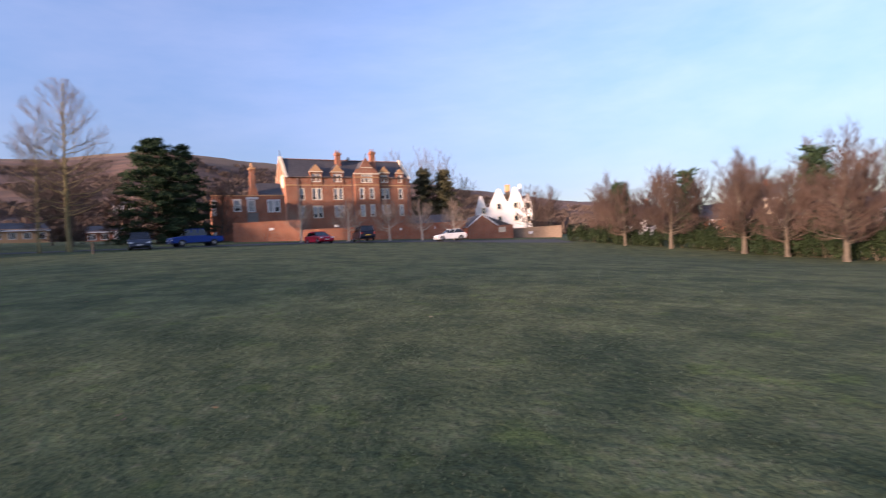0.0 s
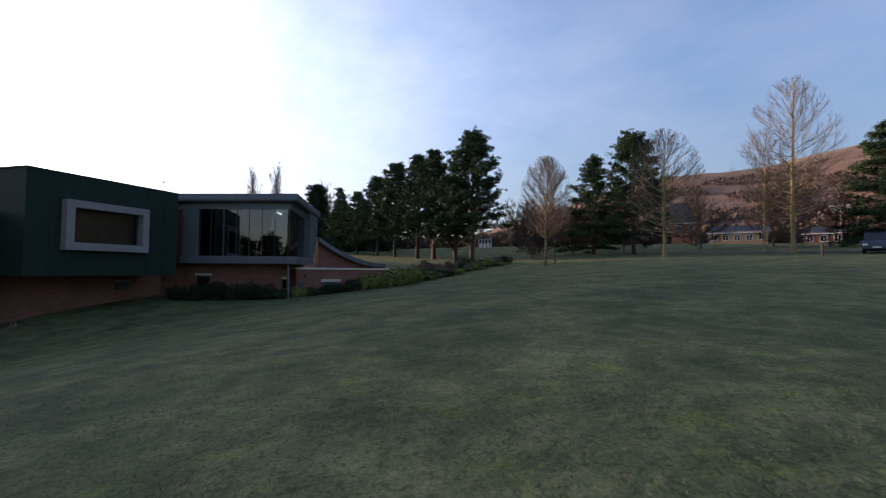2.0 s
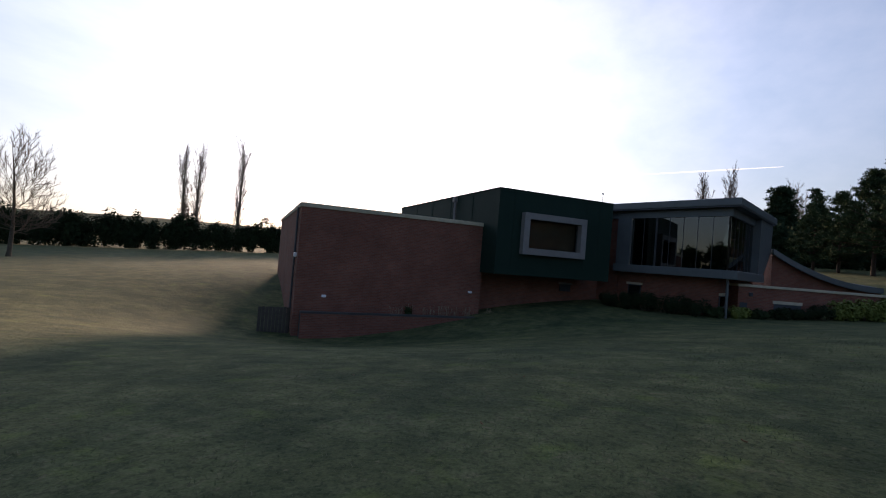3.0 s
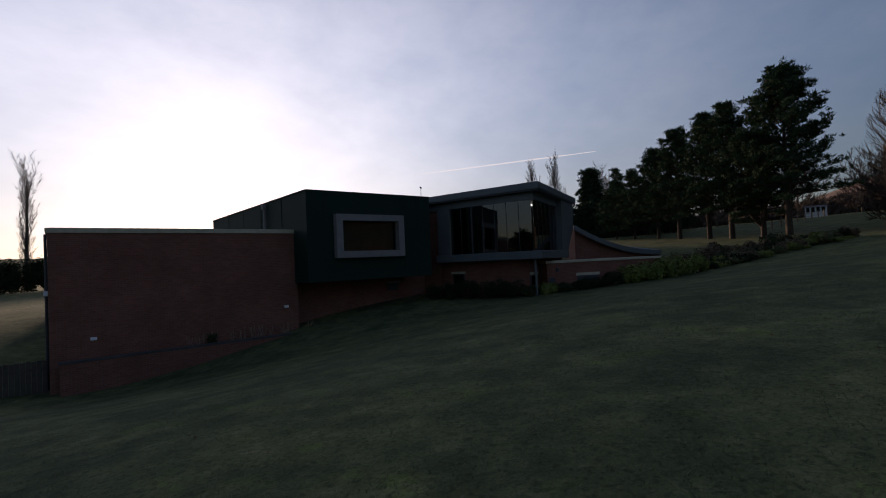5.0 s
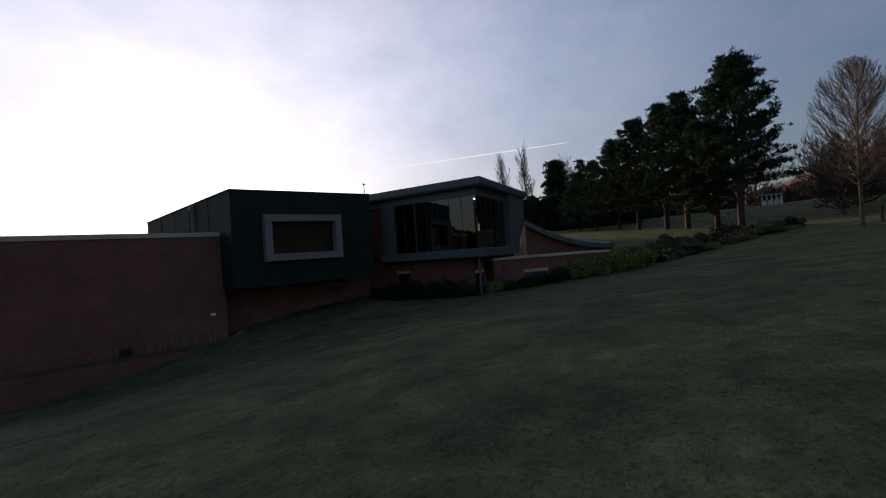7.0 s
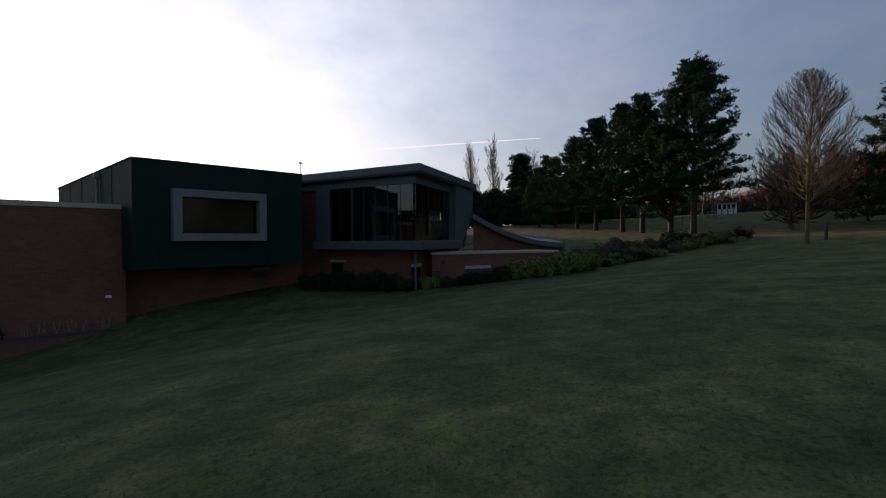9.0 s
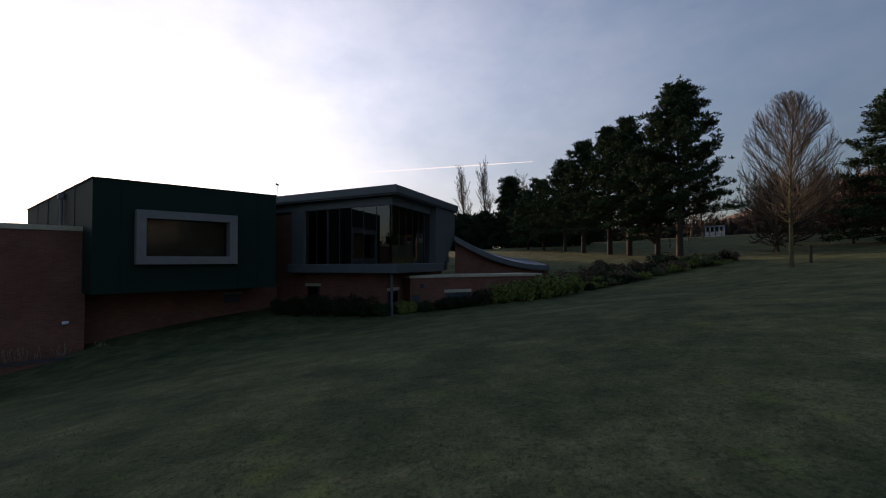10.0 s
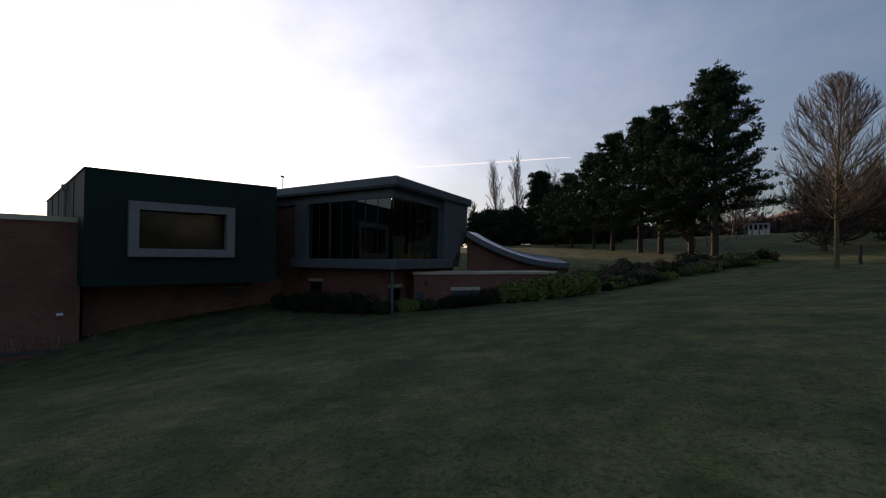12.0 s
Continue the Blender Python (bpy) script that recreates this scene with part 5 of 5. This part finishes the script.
    for x, z in ((5.7, 10.2), (9.6, 10.2), (5.7, 7.2), (9.6, 7.2), (12.4, 10.0), (12.4, 6.8), (2.0, 9.4)):
        f = part("window", holed(x - 0.55, x + 0.55, z - 0.75, z + 0.75, -0.24, -0.15, [(x - 0.4, x + 0.4, z - 0.6, z + 0.6)]), STONE, w, "small window with a stone frame")
        part("pane", box(x - 0.4, x + 0.4, -0.19, -0.17, z - 0.6, z + 0.6), BLACK_GLASS, f)
    part("chimney", box(7.4, 8.6, 3, 4.2, 12, 15.6), STONE_GABLE, w, "ochre brick chimney", 0.08)
    part("chimney", box(10.6, 11.3, 2, 2.8, 12, 15.4), WHITE, w, "white chimney", 0.08)
    # houses beyond the hedge
    def cottage(x, y, z, turn, a, d, eave, ridge, wall, label):
        c = thing("house", pose(x, y, z, 0, 0, turn), label, "house")
        part("wall", box(0, a, 0, d, -3, eave), wall, c)
        part("gable", prism([(0, eave), (d, eave), (d / 2, ridge - 0.15)], "x", 0, a), wall, c)
        part("roof", prism([(-0.4, eave - 0.2), (d / 2, ridge), (d + 0.4, eave - 0.2), (d + 0.2, eave - 0.25), (d / 2, ridge - 0.25), (-0.2, eave - 0.25)], "x", -0.3, a + 0.3), SLATE, c, "dark tiled roof")
        part("fascia", box(-0.3, a + 0.3, -0.46, -0.4, eave - 0.35, eave - 0.15), WHITE, c, "white fascia")
        n = max(1, int(a / 1.9))
        for k in range(n):
            cx = (k + 0.5) * a / n
            f = part("window", holed(cx - 0.55, cx + 0.55, eave - 1.75, eave - 0.55, -0.06, 0.0, [(cx - 0.45, cx - 0.04, eave - 1.65, eave - 0.65), (cx + 0.04, cx + 0.45, eave - 1.65, eave - 0.65)]), WHITE, c, "white framed window")
            part("pane", box(cx - 0.45, cx + 0.45, -0.03, -0.015, eave - 1.65, eave - 0.65), BLACK_GLASS, f)
        part("chimney", box(a * 0.7, a * 0.7 + 0.8, d / 2 - 0.3, d / 2 + 0.3, eave, ridge + 0.9), OLD_BRICK, c, "brick chimney")
        return c
    cottage(46.5, 66, 0.6, -40, 7, 6, 2.4, 4.6, OLD_BRICK, "brick bungalow with a tiled roof beyond the hedge")
    cottage(52, 58, 0.2, -48, 6, 6, 2.2, 3.8, WHITE, "white bungalow beyond the hedge")
    cottage(52, 48, -0.2, -60, 6, 6, 2.8, 4.6, STONE, "cream house beyond the hedge")
    cottage(64, 84, 2.0, -38, 8, 7, 4.6, 7.2, STONE, "cream two-storey house among the trees")
    cottage(38, 76, 1.5, -30, 6, 6, 2.6, 4.8, WHITE, "pale bungalow beyond the hedge")
    for hx, hy, ht in ((-78.7, 246.0, 20), (-74.5, 248.8, 24), (-112.0, 256.0, 28), (-128.0, 236.0, 30)):
        cottage(hx, hy, level(hx, hy) + 1.5, ht, 8, 6, 4.0, 6.4, WHITE, "small white house among the hillside woods")
    # long low houses across the park
    cottage(-70.0, 88, level(-66, 90), 35, 10, 6, 2.4, 3.8, STONE_GABLE, "long cream single-storey house across the park")
    cottage(-75.5, 84, level(-76, 82), 40, 5, 6, 4.6, 9.0, OLD_BRICK, "gabled stone and timber house across the park")
    cottage(-57.5, 97, level(-56, 98), 30, 6, 5, 2.0, 3.2, OLD_BRICK, "low brick outbuilding across the park")


STONE_WALL = material("old_stone_wall", (0.16, 0.11, 0.075), (0.27, 0.20, 0.14), 0.95, 3.0, 0.0, 0.8)
outbuildings()


# ---- cars ----
def car_paint(name, colour, metal=0.3):
    return material(name, tuple(c * 0.9 for c in colour), tuple(min(1, c * 1.1) for c in colour), 0.35, 3.0, metal, 0.0, 0.5, 0.3)


def car(name, x, y, turn, label, paint, length, width, side, cabin, bed=None, wheel=0.33, wheels=(0.18, 0.80)):
    """side: outline of the lower body; cabin: outline of the glasshouse (both x, z, front at x = 0)."""
    c = thing(name, pose(x, y, level(x, y) + 0.02, 0, 0, turn), label, "car", "parked cars")
    hw = width / 2
    bm = prism(side, "y", -hw, hw)
    body = part("body", bm, paint, c, "", 0.06)
    bm = prism(cabin, "y", -hw + 0.08, hw - 0.08)
    top = max(z for _, z in cabin)
    for v in bm.verts:
        if v.co.z > top - 0.25:
            v.co.y *= 0.84
    part("cabin", bm, BLACK_GLASS, c, "dark window glass", 0.03)
    xs = [p[0] for p in cabin if p[1] > top - 0.08]
    part("roof", box(min(xs) - 0.02, max(xs) + 0.02, -hw * 0.76, hw * 0.76, top - 0.03, top + 0.03), paint, c, "", 0.02)
    for px in (min(xs) + 0.05, (min(xs) + max(xs)) / 2):
        for s in (-1, 1):
            part("pillar", box(px, px + 0.09, s * (hw * 0.80) - 0.04, s * (hw * 0.80) + 0.04, min(z for _, z in cabin), top), paint, c)
    for wx in wheels:
        for s in (-1, 1):
            bm = bmesh.new()
            bmesh.ops.create_cone(bm, cap_ends=True, segments=20, radius1=wheel, radius2=wheel, depth=0.22, matrix=Matrix.Translation((wx * length, s * (hw - 0.10), wheel)) @ Matrix.Rotation(radians(90), 4, "X"))
            tyre = part("wheel", bm, RUBBER, c, "black tyre")
            bm = bmesh.new()
            bmesh.ops.create_cone(bm, cap_ends=True, segments=16, radius1=wheel * 0.55, radius2=wheel * 0.42, depth=0.05, matrix=Matrix.Translation((wx * length, s * (hw + 0.02), wheel)) @ Matrix.Rotation(radians(-90 * s), 4, "X"))
            part("rim", bm, CHROME, tyre, "alloy rim")
    for s in (-1, 1):
        part("headlight", box(-0.02, 0.12, s * hw * 0.78 - 0.16, s * hw * 0.78 + 0.16, 0.62, 0.76), LAMP_GLASS, c, "clear headlight", 0.02)
        part("tail_light", box(length - 0.1, length + 0.02, s * hw * 0.82 - 0.1, s * hw * 0.82 + 0.1, 0.75, 1.0), RED_LENS, c, "red tail light", 0.02)
        part("mirror", box(0.30 * length, 0.30 * length + 0.12, s * (hw + 0.1) - 0.08, s * (hw + 0.1) + 0.08, 0.95, 1.08), paint, c, "", 0.03)
    part("number_plate", box(-0.03, 0.0, -0.26, 0.26, 0.42, 0.53), WHITE, c, "white number plate")
    part("number_plate", box(length, length + 0.03, -0.26, 0.26, 0.6, 0.71), YELLOW_PLATE, c, "yellow number plate")
    if bed:
        part("load_bed", box(bed[0], bed[1], -hw + 0.12, hw - 0.12, 0.9, 1.02), RUBBER, c, "black load bed")
    return c


RED_LENS = material("red_lens", (0.35, 0.02, 0.015), (0.45, 0.03, 0.02), 0.2, 5.0, 0.0, 0.0)
YELLOW_PLATE = material("yellow_plate", (0.6, 0.45, 0.05), (0.7, 0.52, 0.08), 0.4, 5.0, 0.0, 0.0)
HATCH = [(0.02, 0.3), (0.0, 0.55), (0.12, 0.75), (1.1, 0.95), (3.7, 1.0), (4.0, 0.85), (4.02, 0.4), (3.9, 0.25), (0.2, 0.22)]
HATCH_TOP = [(0.95, 0.92), (1.75, 1.44), (3.2, 1.46), (3.85, 0.98)]
SUV = [(0.02, 0.35), (0.0, 0.7), (0.12, 0.95), (1.2, 1.08), (4.3, 1.12), (4.45, 0.9), (4.45, 0.45), (4.3, 0.32), (0.2, 0.3)]
SUV_TOP = [(1.0, 1.05), (1.6, 1.70), (4.1, 1.74), (4.38, 1.1)]
TRUCK = [(0.02, 0.4), (0.0, 0.75), (0.1, 1.0), (1.35, 1.12), (3.5, 1.15), (3.55, 1.04), (5.2, 1.04), (5.25, 0.6), (5.1, 0.45), (0.2, 0.38)]
TRUCK_TOP = [(1.2, 1.1), (1.85, 1.84), (3.25, 1.86), (3.5, 1.1)]
car("suv", -22.6, 46.6, 115, "grey compact estate car seen from behind", car_paint("grey_blue_paint", (0.055, 0.068, 0.095), 0.2), 4.45, 1.8, SUV, SUV_TOP)
car("pickup_truck", -22.2, 51.6, 42, "bright blue pickup truck with a double cab", car_paint("blue_paint", (0.006, 0.040, 0.22), 0.1), 5.25, 1.85, TRUCK, TRUCK_TOP, (3.65, 5.15), 0.38)
car("hatchback", -6.6, 55.2, 126, "red hatchback parked by the wall", car_paint("red_paint", (0.36, 0.008, 0.025), 0.1), 4.02, 1.75, HATCH, HATCH_TOP)
car("suv", -3.4, 60.6, -72, "dark blue off-road car parked by the wall", car_paint("navy_paint", (0.008, 0.011, 0.026), 0.0), 4.45, 1.85, SUV, SUV_TOP)
car("hatchback", 6.2, 60.5, 12, "white hatchback parked by the wall", car_paint("white_car_paint", (0.50, 0.51, 0.52), 0.0), 4.02, 1.75, HATCH, HATCH_TOP)


def park_details():
    rng = random.Random(9)
    # tarmac car park, laid on the ground
    verts, faces, n = [], [], 40
    for k in range(n + 1):
        s = k / n
        x = -40 + 64 * s
        mid = 47 + 15.5 * smooth(-40, 8, x)
        for side in (-1, 1):
            y = mid + side * (1.4 + 2.6 * smooth(-26, -12, x))
            verts.append((x, y, level(x, y) + 0.03))
    for k in range(n):
        a = 2 * k
        faces.append((a, a + 2, a + 3, a + 1))
    ob = link("car_park", verts, faces, TARMAC, None, "dark tarmac drive and car park", True)
    tagged(ob, "", "road", "", "structure")
    # posts and bins
    for x, y, h, lab in ((-22.3, 39.1, 0.95, "dark wooden bollard on the lawn"), (-33.9, 24.6, 0.85, "short grey wooden post on the lawn")):
        p = thing("bollard", pose(x, y, level(x, y)), lab, "post")
        part("post", box(-0.06, 0.06, -0.06, 0.06, -0.2, h), FENCE_WOOD, p, "", 0.02)
        part("cap", box(-0.075, 0.075, -0.075, 0.075, h, h + 0.04), FENCE_WOOD, p, "", 0.015)
    # fence across the far field
    f = thing("field_fence", pose(0, 0, 0), "thin post and rail fence across the far field", "fence")
    pts = [(-60 - 2.6 * k, 27.0 + 2.1 * k) for k in range(9)]
    for x, y in pts:
        z = level(x, y)
        part("fence_post", box(x - 0.06, x + 0.06, y - 0.06, y + 0.06, z - 0.2, z + 1.0), STONE_WALL, f)
    for (x0, y0), (x1, y1) in zip(pts, pts[1:]):
        for h in (0.45, 0.85):
            v, fc = [], []
            tube(v, fc, [Vector((x0, y0, level(x0, y0) + h)), Vector((x1, y1, level(x1, y1) + h))], [0.03, 0.03], 5)
            link("rail", v, fc, STONE_WALL, f)
    # white sign board on the hillside field
    z = level(-83.5, 44) + 0.3
    w = thing("white_cottage", pose(-83.8, 44.3, z, 0, 0, 60), "small white timbered cottage front beyond the pines", "house")
    part("wall", box(-1.25, 1.25, 0, 2.5, -0.5, 1.15), WHITE, w)
    part("roof", prism([(-0.1, 1.15), (1.25, 1.5), (2.6, 1.15)], "x", -1.35, 1.35), SLATE, w, "dark roof")
    for x in (-0.9, -0.3, 0.3, 0.9):
        part("window", box(x - 0.2, x + 0.2, -0.05, 0, 0.5, 1.15), BLACK_GLASS, w)
    lamp = thing("lamp_post", pose(24.0, 80.5, 0), "tall grey lamp post behind the wall", "lamp post")
    part("pole", cylinder(0, 0, 0.5, 6.6, 0.09, 0.06), PALE, lamp)
    part("lamp_head", box(-0.9, 0.1, -0.12, 0.12, 6.55, 6.7), PALE, lamp, "", 0.03)
    # bare woods on the hillside
    v, fcs = [], []
    for _ in range(26000):
        az, r = radians(rng.uniform(-42, 78)), 125 + 360 * rng.random() ** 1.15
        x, y = -math.sin(az) * r, math.cos(az) * r
        if noise.noise((x / 45, y / 45, 5)) < -0.75 + (r - 125) / 420:
            continue
        z, hgt = level(x, y), rng.uniform(2.0, 4.2)
        for _ in range(6):
            d = Vector((rng.gauss(0, 0.7), rng.gauss(0, 0.7), 1)).normalized()
            o = Vector((x + rng.gauss(0, 1.4), y + rng.gauss(0, 1.4), z + rng.uniform(-0.3, hgt * 0.35)))
            wv = d.orthogonal().normalized() * rng.uniform(0.25, 0.6)
            wv.rotate(Matrix.Rotation(rng.uniform(0, 6.28), 3, d))
            i = len(v)
            m, t = o + d * hgt * 0.5, o + d * hgt * rng.uniform(0.7, 1.0)
            v.extend((o[:], (m + wv)[:], t[:], (m - wv)[:]))
            fcs.append((i, i + 1, i + 2, i + 3))
    ob = link("hillside_woods", v, fcs, WOODS, None, "bare brown winter woods on the hillside")
    tagged(ob, "", "woods", "", "stuff")


WOODS = material("bare_woods", (0.046, 0.034, 0.028), (0.105, 0.074, 0.056), 0.98, 0.05, 0.0, 0.0, 0.4)
park_details()


def turf():
    """Short blades and dead stems of turf in the strip beside the walk, with a few fallen leaves."""
    r = np.random.default_rng(3)
    n = 170000
    # a band that leads from the start towards the library
    s_, w_ = r.random(n), r.normal(0, 1, n)
    x = 2 - 20 * s_ + w_ * 4.5 + r.normal(0, 1.5, n)
    y = 2 + 7 * s_ + w_ * 4.5 + r.normal(0, 3.0, n)
    clump = np.sin(x * 3.1 + 2 * np.sin(y * 2.3)) + np.sin(y * 3.7 + 2 * np.sin(x * 1.9))
    keep = clump + r.normal(0, 0.9, n) > -0.2
    x, y = x[keep], y[keep]
    n = len(x)
    z = np.array([level(a, b) for a, b in zip(x, y)])
    h, a, w = r.uniform(0.012, 0.036, n), r.uniform(0, 2 * np.pi, n), r.uniform(0.002, 0.005, n)
    lean = r.normal(0, 0.6, (n, 2)) * h[:, None]
    v = np.empty((n, 3, 3))
    v[:, 0] = np.stack([x - np.cos(a) * w, y - np.sin(a) * w, z - 0.004], 1)
    v[:, 1] = np.stack([x + np.cos(a) * w, y + np.sin(a) * w, z - 0.004], 1)
    v[:, 2] = np.stack([x + lean[:, 0], y + lean[:, 1], z + h], 1)
    ob = link("grass", v.reshape(-1, 3).tolist(), np.arange(3 * n).reshape(-1, 3).tolist(), BLADE, None, "short green and straw-coloured grass blades")
    tagged(ob, "", "grass", "", "stuff")
    rng = random.Random(77)
    for k in range(46):
        s2 = rng.random()
        lx, ly = 1 - 18 * s2 + rng.gauss(0, 4), 1 + 8 * s2 + rng.gauss(0, 4)
        size = rng.uniform(0.014, 0.03)
        vv, ff = [], []
        for i in range(5):
            t = i / 4
            half = size * 0.5 * math.sin(math.pi * (0.08 + 0.84 * t))
            for side in (-1, 0, 1):
                vv.append(((t - 0.5) * 2 * size, side * half, 0.012 * abs(side) + 0.02 * (t - 0.5) ** 2))
        for i in range(4):
            for j in range(2):
                q = i * 3 + j
                ff.append((q, q + 1, q + 4, q + 3))
        leaf = link("fallen_leaf", vv, ff, rng.choice((DRY_LEAF, STRAW)), None, "curled dry fallen leaf on the lawn")
        leaf.matrix_world = pose(lx, ly, level(lx, ly) + 0.018, rng.uniform(-15, 15), rng.uniform(-15, 15), rng.uniform(0, 360))
        tagged(leaf, "", "leaf", "fallen leaves")


def blade_material():
    m = bpy.data.materials.new("grass_blades")
    m.use_nodes = True
    n, l = m.node_tree.nodes, m.node_tree.links
    geo, ramp = n.new("ShaderNodeNewGeometry"), n.new("ShaderNodeValToRGB")
    ramp.color_ramp.elements[0].color, ramp.color_ramp.elements[1].color = (0.055, 0.074, 0.030, 1), (0.145, 0.135, 0.078, 1)
    mid = ramp.color_ramp.elements.new(0.6)
    mid.color = (0.110, 0.138, 0.060, 1)
    l.new(geo.outputs["Random Per Island"], ramp.inputs[0])
    l.new(ramp.outputs[0], n["Principled BSDF"].inputs["Base Color"])
    n["Principled BSDF"].inputs["Roughness"].default_value = 0.8
    return m


BLADE = blade_material()
DRY_LEAF = material("dry_brown_leaf", (0.14, 0.08, 0.04), (0.30, 0.19, 0.10), 0.85, 30.0, 0.0, 0.0)
turf()


def contrail():
    """A faint straight vapour trail far away in the sky; its own glow stands in for sunlight."""
    m = bpy.data.materials.new("vapour")
    m.use_nodes = True
    n, l = m.node_tree.nodes, m.node_tree.links
    n.remove(n["Principled BSDF"])
    clear, glow, mix, at, grad = n.new("ShaderNodeBsdfTransparent"), n.new("ShaderNodeEmission"), n.new("ShaderNodeMixShader"), n.new("ShaderNodeTexCoord"), n.new("ShaderNodeTexNoise")
    glow.inputs[0].default_value, glow.inputs[1].default_value = (1.0, 0.93, 0.92, 1), 1.0
    grad.inputs["Scale"].default_value = 0.004
    l.new(at.outputs["Object"], grad.inputs["Vector"])
    l.new(grad.outputs[0], mix.inputs[0])
    l.new(clear.outputs[0], mix.inputs[1])
    l.new(glow.outputs[0], mix.inputs[2])
    l.new(mix.outputs[0], n["Material Output"].inputs[0])
    a, b = Vector((-3349, -823, 638)), Vector((-3408, 444, 712))
    v, f = [], []
    tube(v, f, [a, a.lerp(b, 0.3), a.lerp(b, 0.7), b], [1.5, 4.0, 4.5, 1.5], 5)
    ob = link("vapour_trail", v, f, m, None, "thin pale vapour trail across the far sky")
    tagged(ob, "", "sky", "", "structure")


contrail()
